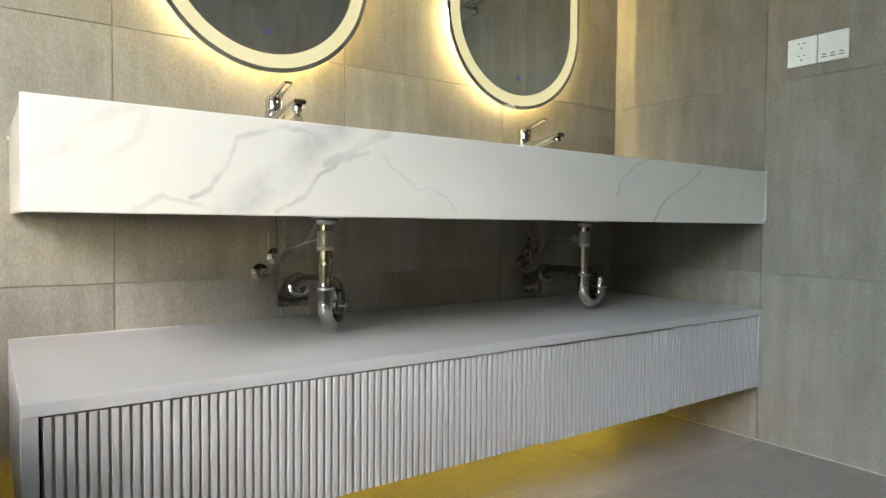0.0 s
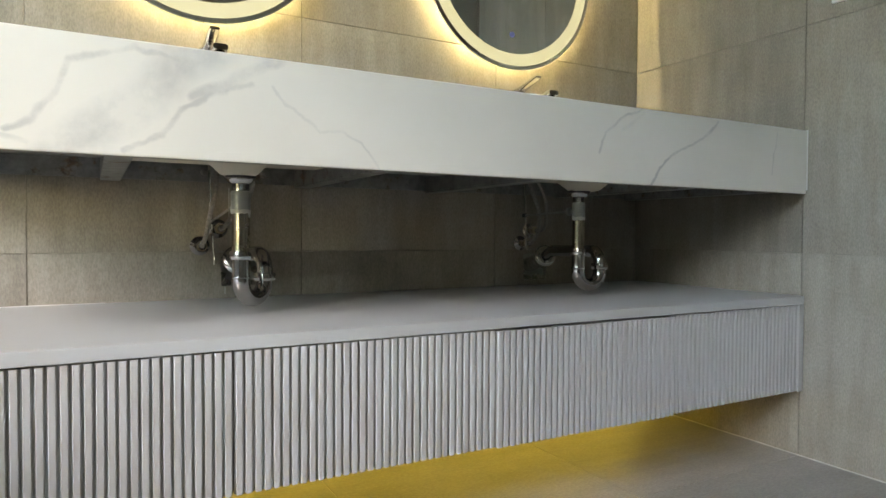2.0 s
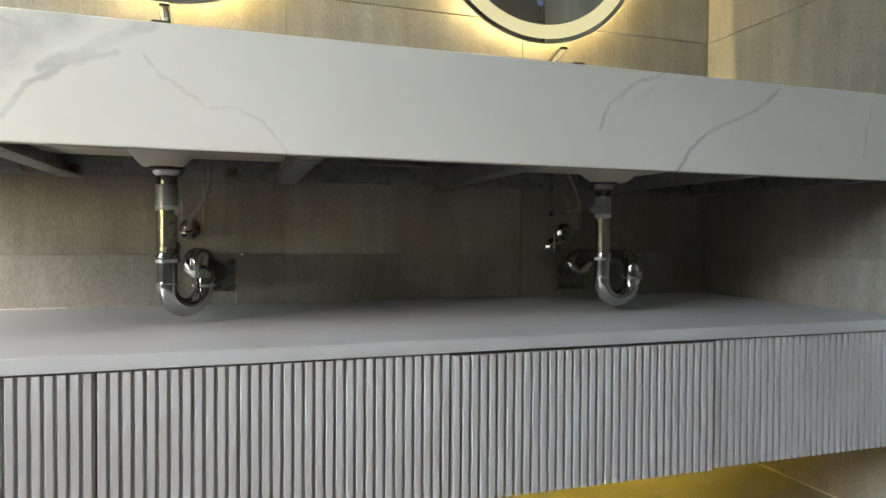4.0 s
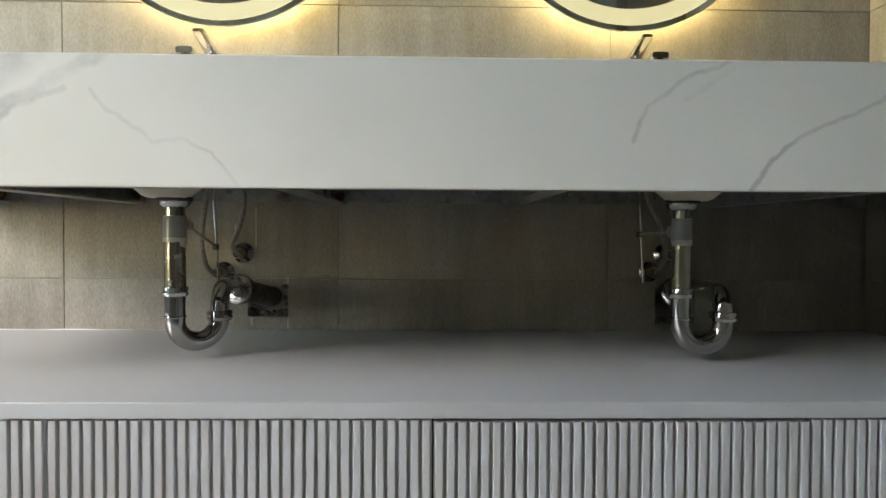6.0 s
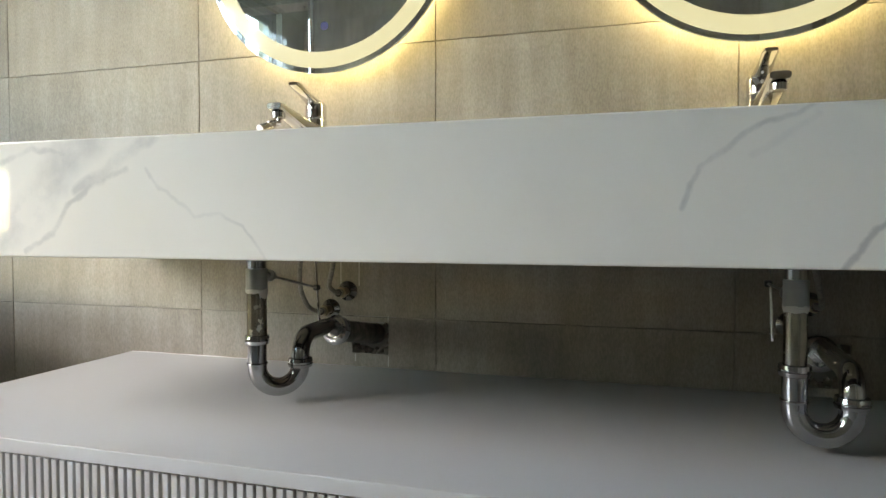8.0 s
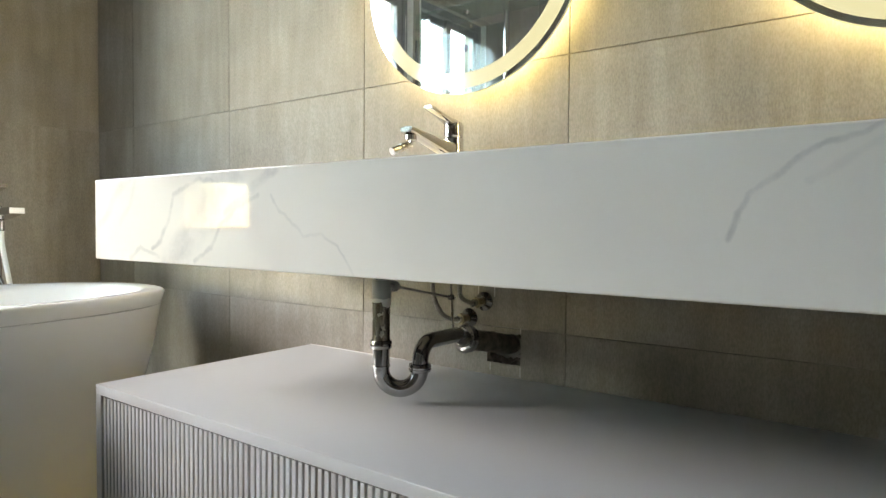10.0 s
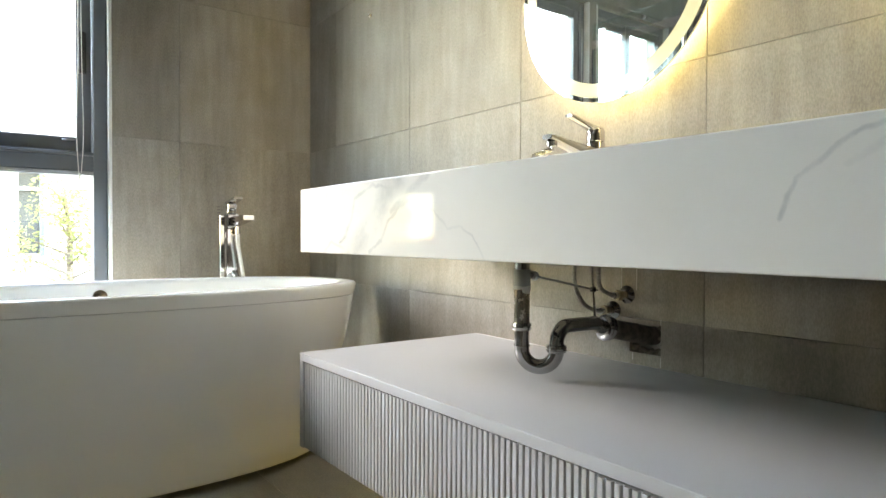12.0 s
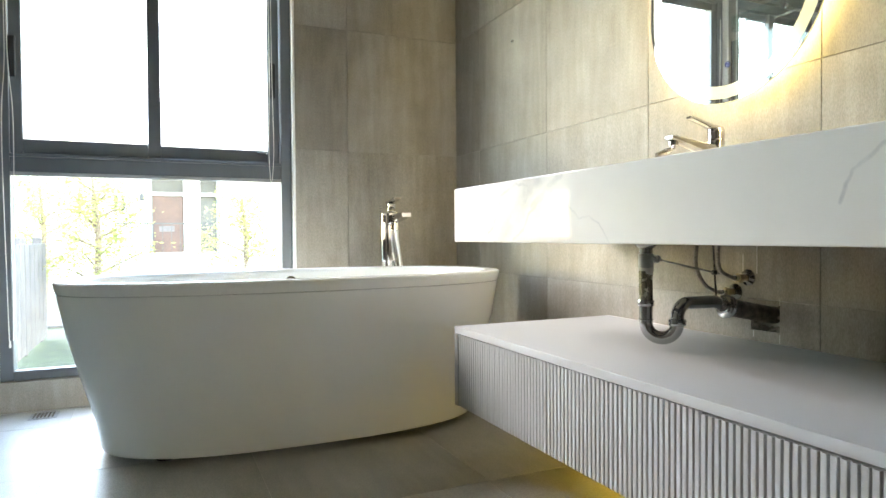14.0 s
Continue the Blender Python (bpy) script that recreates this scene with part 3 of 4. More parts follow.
for mx in (0.357, 1.229):
    mirror(mx)


# ---- traps, valves and hoses ----
def trap(nut, second, ring_c, hole, apex):
    x, y = nut[0], nut[1]
    t = thing("sink_trap", "chrome P-trap with dull steel tailpiece running into the wall", "drain pipe", "traps under the basins", at=(x, y, 0.44))
    inv = Matrix.Translation((-x, -y, -0.44))

    def tp(name, bm, mat, label="", smooth=True):
        o = part(name, bm, mat, t, label, smooth)
        o.matrix_parent_inverse = inv
        return o
    fs, ft = (0.95, 1.13) if x < 1 else (0.84, 0.98)
    tp("gasket", turned((x, y, 0.697), (0, 0, 1), ((0, 0.0285), (0.004, 0.0295), (0.006, 0.027))), RUBBER)
    tp("flange", turned((x, y, 0.686), (0, 0, 1), ((0, 0.020), (0.004, 0.0245), (0.009, 0.0275), (0.0105, 0.0275))), TRAP_CHROME)
    tp("neck", turned((x, y, 0.672), (0, 0, 1), ((0, 0.0175 * fs), (0.0139, 0.0175 * fs))), TRAP_CHROME)
    tp("sleeve", turned((x, y, 0.632), (0, 0, 1), ((0, 0.0185 * fs), (0.001, 0.0195 * fs), (0.038, 0.0195 * fs), (0.0395, 0.018 * fs))), SLEEVE, "grey plastic sleeve")
    bm = turned((x, y, 0.626), (0, 0, 1), ((0, 0.0172 * fs), (0.006, 0.0200 * fs), (0.010, 0.0202 * fs)), 26)
    for v in bm.verts:
        v.co.z += 0.004 * noise.noise(v.co * 110) - (0.012 if v.co.x > x + 0.012 and v.co.z < 0.628 and hole[0] < 1 else 0)
    tp("sealing_tape", bm, TAPE, "ragged white sealing tape")
    tp("tailpiece", turned((x, y, 0.545), (0, 0, 1), ((0, 0.0152 * ft), (0.085, 0.0152 * ft))), PIPE, "dull steel tube")
    tp("slip_nut", turned((x, y, 0.538), (0, 0, 1), ((0, 0.0185), (0.001, 0.0205), (0.007, 0.0215), (0.0075, 0.0195), (0.010, 0.0195), (0.0105, 0.0215), (0.016, 0.0205), (0.0165, 0.0165)), 28), TRAP_CHROME)
    tp("collar", turned((x, y, 0.502), (0, 0, 1), ((0, 0.0178), (0.002, 0.0183), (0.004, 0.0178))), TRAP_CHROME)
    # the U bend
    r = math.hypot(second[0] - x, second[1] - y) / 2
    d = Vector((second[0] - x, second[1] - y, 0)).normalized()
    c = Vector((x, y, 0)) + d * r
    zc = 0.459 + r
    pts = [Vector((x, y, 0.538)), Vector((x, y, 0.52))] + [c - d * r * math.cos(a) + Vector((0, 0, zc - r * math.sin(a))) for a in (math.pi * k / 16 for k in range(17))]
    pts.append(Vector((second[0], second[1], second[2])))
    tp("u_bend", tubed(pts, 0.0165, 20), TRAP_CHROME)
    tp("union_nut", turned((second[0], second[1], second[2] - 0.009), (0, 0, 1), ((0, 0.018), (0.001, 0.021), (0.006, 0.0225), (0.0065, 0.020), (0.010, 0.020), (0.0105, 0.0225), (0.016, 0.021), (0.017, 0.017)), 28), TRAP_CHROME)
    # the swan neck and arm towards the wall
    e = Vector(ring_c)
    s = Vector(second)
    flat = Vector((e.x - s.x, e.y - s.y, 0)).normalized()
    ze = apex
    pts = [s + Vector((0, 0, 0.006))]
    rb = min(0.038, ze - s.z - 0.008)
    corner = Vector((s.x, s.y, ze))
    for k in range(9):
        a = math.pi / 2 * k / 8
        pts.append(corner - Vector((0, 0, rb)) + flat * rb * (1 - math.cos(a)) + Vector((0, 0, rb * math.sin(a))))
    pts.append(e - flat * 0.035 + Vector((0, 0, (apex - e.z) * 0.8)))
    pts.append(e - flat * 0.004)
    tp("arm", tubed(pts, 0.016, 18), TRAP_CHROME)
    h = Vector((hole[0], 0.02, hole[1]))
    w = (h - e).normalized()
    tp("wall_rosette", turned(e - w * 0.004, w, ((0, 0.018), (0.001, 0.026), (0.004, 0.0305), (0.009, 0.032), (0.013, 0.0305), (0.0145, 0.027), (0.019, 0.027), (0.022, 0.029), (0.030, 0.0255)), 32), TRAP_CHROME)
    tp("waste_pipe", tubed([e + w * 0.02, e + w * 0.05, h, h + Vector((0, 0.014, 0))], (0.0235, 0.023, 0.023, 0.023), 24), DRAINPIPE, "dark dusty waste pipe")
    return t


trap((0.378, -0.348), (0.436, -0.30, 0.501), (0.414, -0.118, 0.530), (0.446, 0.501), 0.547)
trap((1.226, -0.352), (1.295, -0.357, 0.508), (1.318, -0.10, 0.527), (1.352, 0.493), 0.546)


def mortar(hole, seed):
    """Ragged lumps of mortar left round the pipe in its sawn hole."""
    rng, (x0, x1, z0, z1) = random.Random(seed), hole
    bm = bmesh.new()
    for k in range(34):
        a = rng.random()
        side = rng.random()
        if side < 0.55:
            p = Vector((x0 + (x1 - x0) * a, 0.012, z0 + rng.uniform(0.0, 0.014)))
        elif side < 0.85:
            p = Vector((x1 - rng.uniform(0.0, 0.012), 0.012, z0 + (z1 - z0) * a))
        else:
            p = Vector((x0 + rng.uniform(0.0, 0.008), 0.012, z0 + (z1 - z0) * a))
        lump = bmesh.ops.create_icosphere(bm, subdivisions=1, radius=rng.uniform(0.004, 0.010))["verts"]
        for v in lump:
            v.co = v.co * rng.uniform(0.75, 1.25) + p + Vector((0, rng.uniform(-0.004, 0.01), 0))
    return tagged(part("mortar_patch", bm, MORTAR), "rough grey-brown mortar patch round the waste pipe", "mortar", "mortar round the pipes", "stuff")


for k, hole in enumerate(HOLES):
    mortar(hole, 31 + k)


def valve(x, z, hose, side):
    t = thing("angle_valve", "small brass and chrome wall valve with a braided hose", "valve", "valves under the counter", at=(x, 0, z))
    part("wall_plate", turned((0, -0.0005, 0), (0, -1, 0), ((0, 0.0225), (0.003, 0.0225), (0.009, 0.015), (0.012, 0.0125))), TRAP_CHROME, t, smooth=True)
    part("stub", turned((0, -0.006, 0), (0, -1, 0), ((0, 0.009), (0.022, 0.009))), BRASS, t, smooth=True)
    bm = turned((0, -0.026, 0), (0, -1, 0), ((0, 0.0125), (0.002, 0.0135), (0.013, 0.0135), (0.015, 0.0125)), 6)
    part("hex_nut", bm, BRASS, t)
    part("hose_ferrule", turned((0, -0.041, 0), (0, -1, 0), ((0, 0.0085), (0.012, 0.0085))), CHROME, t, smooth=True)
    o = part("braided_hose", tubed(curve_points([(0, -0.05, 0), (side * 0.004, -0.072, 0.004)] + [(a - x, b, c - z) for a, b, c in hose], 12), 0.0052, 10), HOSE, t, "dull braided steel hose", True)
    return t


valve(0.392, 0.600, [(0.402, -0.115, 0.622), (0.428, -0.155, 0.658), (0.440, -0.165, 0.71), (0.428, -0.15, 0.80)], 1)
valve(0.350, 0.558, [(0.348, -0.115, 0.582), (0.352, -0.15, 0.63), (0.362, -0.16, 0.69), (0.376, -0.15, 0.80)], -1)
valve(1.325, 0.601, [(1.318, -0.10, 0.635), (1.300, -0.12, 0.69), (1.270, -0.12, 0.75), (1.255, -0.11, 0.80)], 1)
valve(1.292, 0.562, [(1.296, -0.09, 0.60), (1.275, -0.12, 0.66), (1.248, -0.12, 0.72), (1.235, -0.11, 0.80)], -1)


def popup(x, nub, clip, top, bottom):
    t = thing("popup_linkage", "thin steel pop-up waste rod clipped to its lever", "rod", "pop-up rods under the counter", at=nub)
    inv = Matrix.Translation([-c for c in nub])
    for name, bm, mat in (("lift_rod", tubed([top, bottom], 0.0028, 8), CHROME),
                          ("lever_rod", tubed([nub, Vector(clip) + (Vector(clip) - Vector(nub)).normalized() * 0.02], 0.0024, 8), STEEL),
                          ("lever_nut", turned(nub, Vector(clip) - Vector(nub), ((-0.018, 0.006), (-0.004, 0.006), (-0.003, 0.0105), (0.008, 0.0105), (0.010, 0.008))), SLEEVE),
                          ("clip", boxed([c - 0.006 for c in clip], [c + 0.006 for c in clip], 0.002, 1), RUBBER)):
        o = part(name, bm, mat, t, smooth=name != "clip")
        o.matrix_parent_inverse = inv


popup(0.378, (0.388, -0.325, 0.658), (0.362, -0.095, 0.615), (0.355, -0.10, 0.80), (0.369, -0.093, 0.517))
popup(1.226, (1.222, -0.325, 0.650), (1.238, -0.10, 0.645), (1.232, -0.10, 0.80), (1.246, -0.10, 0.545))

# pencil and chalk marks left by the plumber
for k, (x, z0, z1) in enumerate(((0.374, 0.615, 0.665), (0.419, 0.612, 0.70), (0.409, 0.440, 0.457), (0.489, 0.432, 0.455), (0.489, 0.532, 0.545))):
    tagged(part("chalk_mark", boxed((x - 0.0009, -0.0008, z0), (x + 0.0009, 0.0004, z1)), GROUT_PALE), "thin pale marking line drawn on the wall tile", "mark", "marks on the wall")

# ---- floating cabinet ----
KX0, KX1, KY, KZ0, KZ1 = -0.21, EAST - 0.0015, -0.61, 0.176, 0.4295
cab = thing("vanity_cabinet", "long pale grey lacquered floating cabinet with fluted doors", "cabinet", at=(0.79, -0.3, KZ0))
inv_k = Matrix.Translation((-0.79, 0.3, -KZ0))


def kpart(name, bm, mat, label="", parent=None):
    o = part(name, bm, mat, parent or cab, label)
    o.matrix_parent_inverse = inv_k if parent is None else Matrix()
    return o


kpart("top_board", boxed((KX0, KY, KZ1 - 0.0215), (KX1, -0.0015, KZ1), 0.0015), LACQUER)
kpart("side_panel", boxed((KX0, KY, KZ0), (KX0 + 0.022, -0.0015, KZ1 - 0.0217), 0.0012), LACQUER)
kpart("side_panel", boxed((KX1 - 0.02, KY, KZ0), (KX1, -0.0015, KZ1 - 0.0217), 0.0012), LACQUER)
kpart("bottom_board", boxed((KX0 + 0.0225, KY + 0.026, KZ0 + 0.001), (KX1 - 0.0205, -0.0015, KZ0 + 0.018), 0.001), LACQUER)
kpart("inner_carcass", boxed((KX0 + 0.0225, KY + 0.030, KZ0 + 0.019), (KX1 - 0.0205, -0.02, KZ1 - 0.0225)), CARCASS, "near-black box behind the doors, gap shade in its colour")
SEAMS = (KX0 + 0.0245, 0.316, 0.806, 1.297, KX1 - 0.0225)
DZ0, DZ1, PITCH = KZ0 + 0.002, KZ1 - 0.0242, 0.01488


def rib_mesh():
    bm, w, d, c = bmesh.new(), 0.0051, 0.0072, 0.0010
    prof = ((-w, 0), (-w, -d + c), (-w + c, -d), (w - c, -d), (w, -d + c), (w, 0))
    a = [bm.verts.new((x, y, 0)) for x, y in prof]
    b = [bm.verts.new((x, y, DZ1 - DZ0)) for x, y in prof]
    skin(bm, [a, b])
    return finish(bm, "slat", LACQUER)


RIB = rib_mesh()
for k, (s0, s1) in enumerate(zip(SEAMS, SEAMS[1:])):
    s0, s1 = s0 + 0.001, s1 - 0.001
    proud = 0.0 if k in (0, 1, 3) else -0.0025
    n = round((s1 - s0) / PITCH)
    drop = 0.0 if k != 2 else 0.0025
    d = kpart("door", boxed((s0, KY + 0.0095 + proud, DZ0 - drop), (s1, KY + 0.026 + proud, DZ1 - drop), 0.0006, 1), LACQUER)
    step = (s1 - s0) / n
    for i in range(n):
        r = new("slat", RIB)
        r.parent = d
        r.location = (s0 + step * (i + 0.5), KY + 0.0097 + proud, DZ0 - drop)

# light strip below the cabinet
led = thing("led_strip", "warm yellow light strip under the floating cabinet", "light strip", at=(0.75, -0.10, KZ0))
part("channel", boxed((-0.95, -0.010, -0.006), (0.95, 0.010, 0.0005)), WHITE_PLASTIC, led)
part("diffuser", boxed((-0.945, -0.007, -0.010), (0.945, 0.007, -0.0062)), STRIP_GLOW, led, "glowing diffuser")

# ---- sealant beads ----
def bead(points, radius, label, mat=WHITE_TRIM):
    return tagged(part("sealant_bead", tubed(points, radius, 8), mat, smooth=True), label, "sealant", kind="structure")


def ragged(a, b, seed, amp=0.0008, step=0.05):
    rng, a, b = random.Random(seed), Vector(a), Vector(b)
    n = max(2, int((b - a).length / step))
    return [a.lerp(b, k / n) + Vector([rng.uniform(-amp, amp) for _ in range(3)]) for k in range(n + 1)]


bead(ragged((EAST, -1.11, 0.001), (EAST, -0.01, 0.001), 1), 0.0017, "pale sealant line between floor and tiled wall", GROUT_PALE)
bead(ragged((KX0, -0.001, KZ1), (0.15, -0.001, KZ1), 2), 0.0013, "ragged pale sealant line along the cabinet back")
bead(ragged((EAST, CY + 0.001, CZ0 + 0.01), (EAST, CY + 0.001, CZ1 + 0.001), 3), 0.003, "pale sealant line at the counter end")
bead(ragged((CX0, -0.001, CZ1), (EAST, -0.001, CZ1), 4), 0.0025, "pale sealant line behind the counter top")

# ---- bathtub ----
TUB_X, TUB_Y, TUB_Z = -0.79, -0.982, 0.584
tub = thing("bathtub", "freestanding oval white acrylic bathtub by the window", "bathtub", at=(TUB_X, TUB_Y, 0))


TUB_E = 2.65


def oval(bm, a, b, z, e=2.5, n=96):
    out = []
    for i in range(n):
        q = 2 * math.pi * i / n
        c, s = math.cos(q), math.sin(q)
        out.append(bm.verts.new((b * math.copysign(abs(c) ** (2 / e), c), a * math.copysign(abs(s) ** (2 / e), s), z)))
    return out


A, B = 0.812, 0.367
bm = bmesh.new()
skin(bm, [oval(bm, *p) for p in ((0.60, 0.27, 0.030, TUB_E), (0.662, 0.314, 0.024, TUB_E), (0.674, 0.3225, 0.027, TUB_E), (0.681, 0.3265, 0.038, TUB_E), (0.692, 0.331, 0.12, TUB_E), (0.736, 0.340, 0.27, TUB_E), (0.774, 0.352, 0.41, TUB_E),
                              (0.798, 0.3605, 0.53, TUB_E), (0.7990, 0.3612, 0.5395, TUB_E), (0.7965, 0.359, 0.5405, TUB_E), (0.790, 0.353, 0.5411, TUB_E))], False)
part("outer_shell", bm, ACRYLIC, tub, smooth=True)
bm = bmesh.new()
skin(bm, [oval(bm, *p) for p in ((0.790, 0.353, 0.5412, TUB_E), (A - 0.016, B - 0.0085, 0.5412, TUB_E), (A - 0.0125, B - 0.0055, 0.5425, TUB_E), (A - 0.006, B - 0.003, 0.560, TUB_E), (A - 0.003, B - 0.001, 0.574, TUB_E), (A - 0.0045, B - 0.0025, 0.5785, TUB_E), (A - 0.009, B - 0.007, 0.5825, TUB_E), (A - 0.016, B - 0.014, TUB_Z, TUB_E),
                              (A - 0.055, B - 0.048, TUB_Z - 0.001, TUB_E), (A - 0.066, B - 0.058, TUB_Z - 0.006, TUB_E), (A - 0.075, B - 0.066, TUB_Z - 0.02, TUB_E), (A - 0.13, B - 0.09, 0.40, 2.5),
                              (A - 0.24, B - 0.13, 0.17, TUB_E), (A - 0.30, B - 0.17, 0.125, 2.4), (0.3, 0.1, 0.115, 2.2), (0.02, 0.02, 0.113, 2.0))], False)
bm.faces.ensure_lookup_table()
part("rim_and_bowl", bm, ACRYLIC, tub, smooth=True)
part("overflow", turned((-(B - 0.0715), 0.02, 0.531), (1, 0, 0.15), ((0, 0.024), (0.004, 0.023), (0.007, 0.018), (0.0075, 0.001))), PIPE, tub, "round metal overflow cover", True)
for fx, fy in ((0.17, 0.48), (0.17, -0.48), (-0.17, 0.48), (-0.17, -0.48), (0.20, 0.0)):
    part("foot", turned((fx, fy, 0.0), (0, 0, 1), ((0, 0.03), (0.008, 0.03), (0.01, 0.012), (0.03, 0.012)), 14), RUBBER, tub)

# ---- floor-standing bath filler ----
tap = thing("bath_filler", "floor-standing chrome bath mixer with a hand shower on a hose", "tap", at=(-1.218, -0.462, 0))
part("floor_plate", turned((0, 0, 0), (0, 0, 1), ((0, 0.05), (0.006, 0.05), (0.01, 0.045), (0.02, 0.02))), CHROME, tap, smooth=True)
part("column", boxed((-0.014, -0.024, 0.012), (0.014, 0.022, 0.775), 0.004), CHROME, tap)
part("mixer_body", boxed((-0.022, -0.024, 0.7755), (0.022, 0.024, 0.835), 0.006), CHROME, tap)
part("cartridge", turned((0, 0, 0.8355), (0, 0, 1), ((0, 0.018), (0.019, 0.018))), CHROME, tap, smooth=True)
part("brass_ring", turned((0, 0, 0.840), (0, 0, 1), ((0, 0.0186), (0.004, 0.0186))), BRASS, tap, "tarnished brass ring", True)
bm = boxed((-0.022, -0.018, 0.855), (0.012, 0.018, 0.874), 0.004)
part("lever_base", bm, CHROME, tap)
bm = bmesh.new()
rings = [[bm.verts.new((x, y, z)) for y, z in ((-w, z0), (w, z0), (w, z0 + 0.009), (-w, z0 + 0.009))] for x, w, z0 in ((-0.024, 0.020, 0.8745), (0.03, 0.019, 0.882), (0.082, 0.017, 0.891))]
skin(bm, rings)
part("lever", bm, CHROME, tap)
bm = bmesh.new()
rings = [[bm.verts.new((x, y, z)) for y, z in ((-w, z0), (w, z0), (w, z0 + hh), (-w, z0 + hh))] for x, w, z0, hh in ((0.0225, 0.022, 0.782, 0.036), (0.10, 0.022, 0.792, 0.030), (0.17, 0.022, 0.803, 0.022), (0.20, 0.021, 0.806, 0.018))]
skin(bm, rings)
part("spout", bm, CHROME, tap)
bm = boxed((-0.012, -0.050, 0.60), (0.012, -0.030, 0.83), 0.004)
for k in range(8):
    box(bm, (-0.014, -0.054, 0.775 + k * 0.012), (0.014, -0.0505, 0.781 + k * 0.012))
part("hand_shower", bm, CHROME, tap, "stick hand shower with ribbed grip")
part("shower_holder", boxed((-0.010, -0.0295, 0.735), (0.010, -0.0245, 0.76), 0.001), CHROME, tap)
part("diverter", turned((0.045, 0.010, 0.782), (0, 0, -1), ((0, 0.009), (0.03, 0.009), (0.032, 0.007))), CHROME, tap, smooth=True)
part("hose", tubed(curve_points([(0.045, 0.010, 0.752), (0.047, 0.012, 0.70), (0.053, 0.026, 0.60), (0.056, 0.038, 0.50), (0.03, 0.04, 0.30), (0.0, -0.03, 0.25), (0.0, -0.04, 0.40), (0, -0.04, 0.60)], 12), 0.0075, 12), CORD, tap, "white shower hose", True)
part("side_valve", tubed([(0.012, 0.008, 0.60), (0.03, 0.012, 0.57), (0.03, 0.012, 0.52)], 0.012, 12), CHROME, tap, smooth=True)

# ---- floor drain, socket plates, towel rack, shower glass ----
fd = thing("floor_drain", "square steel floor drain with a slotted grate", "drain", at=(-1.375, -1.905, 0.0005))
part("frame", boxed((-0.05, -0.05, 0), (0.05, 0.05, 0.002)), STEEL, fd)
for k in range(6):
    part("grate_bar", boxed((-0.04, -0.037 + k * 0.0132, 0.0021), (0.04, -0.030 + k * 0.0132, 0.004)), CHROME, fd)


def plate(y, label, outlet):
    p = thing("outlet_plate" if outlet else "blank_plate", label, "outlet", "plates on the wall", at=(EAST, y, 1.2215))
    part("cover", boxed((-0.009, -0.0428, -0.0425), (-0.0005, 0.0428, 0.0425), 0.003), WHITE_PLASTIC, p)
    if outlet:
        part("module", boxed((-0.0105, -0.022, -0.036), (-0.0092, 0.022, 0.036), 0.0005, 1), WHITE_PLASTIC, p)
        for z in (-0.018, 0.018):
            for yy, zz, hw, hh in ((-0.008, 0.006, 0.0035, 0.0012), (0.008, 0.006, 0.0035, 0.0012), (0.0, -0.007, 0.0022, 0.0022)):
                part("socket_slot", boxed((-0.0112, yy - hw, z + zz - hh), (-0.0106, yy + hw, z + zz + hh)), RUBBER, p)
    else:
        for k in (-1, 0, 1):
            for r in (0, 1):
                part("print_bar", boxed((-0.0096, k * 0.024 - 0.008 + 0.002 * r, -0.030 + r * 0.008), (-0.0091, k * 0.024 + 0.008 - 0.002 * r, -0.026 + r * 0.008)), PRINT, p)


plate(-0.712, "white double wall socket on the tiled wall", True)
plate(-0.800, "white blank wall plate with small printed marks", False)

rack = thing("towel_rack", "chrome towel rack with parallel rails on the tiled wall", "towel rack", at=(EAST, -0.78, 1.78))
for y in (-0.20, 0.20):
    part("bracket", boxed((-0.20, y - 0.008, -0.006), (-0.004, y + 0.008, 0.006), 0.002), CHROME, rack)
    part("mount", boxed((-0.012, y - 0.022, -0.03), (-0.0005, y + 0.022, 0.03), 0.003), CHROME, rack)
for k in range(5):
    part("rail", tubed([(-0.03 - k * 0.04, -0.23, 0.012), (-0.03 - k * 0.04, 0.23, 0.012)], 0.006, 10), CHROME, rack, smooth=True)

sg = thing("shower_screen", "clear glass shower screen with chrome post and glass head bar", "shower screen", at=(-1.1, -2.125, 0))
p = part("glass_panel", boxed((-0.36, -0.004, 0.012), (0.30, 0.004, 2.0)), SHOWER_GLASS, sg, "clear toughened glass")
p.visible_shadow = False
p = part("head_bar", boxed((-0.36, -0.02, 2.06), (1.1, 0.02, 2.16), 0.002), SHOWER_GLASS, sg, "thick glass head bar")
p.visible_shadow = False
part("post", tubed([(0.32, 0, 0.0), (0.32, 0, 2.059)], 0.016, 16), CHROME, sg, smooth=True)
for x in (-0.25, 0.05, 0.45, 0.8):
    part("clamp", turned((x, 0.021, 2.10), (0, 1, 0), ((0, 0.016), (0.012, 0.016), (0.015, 0.012))), CHROME, sg, smooth=True)
part("wall_channel", boxed((-0.3685, -0.009, 0.012), (-0.3605, 0.009, 2.0)), ALU, sg)

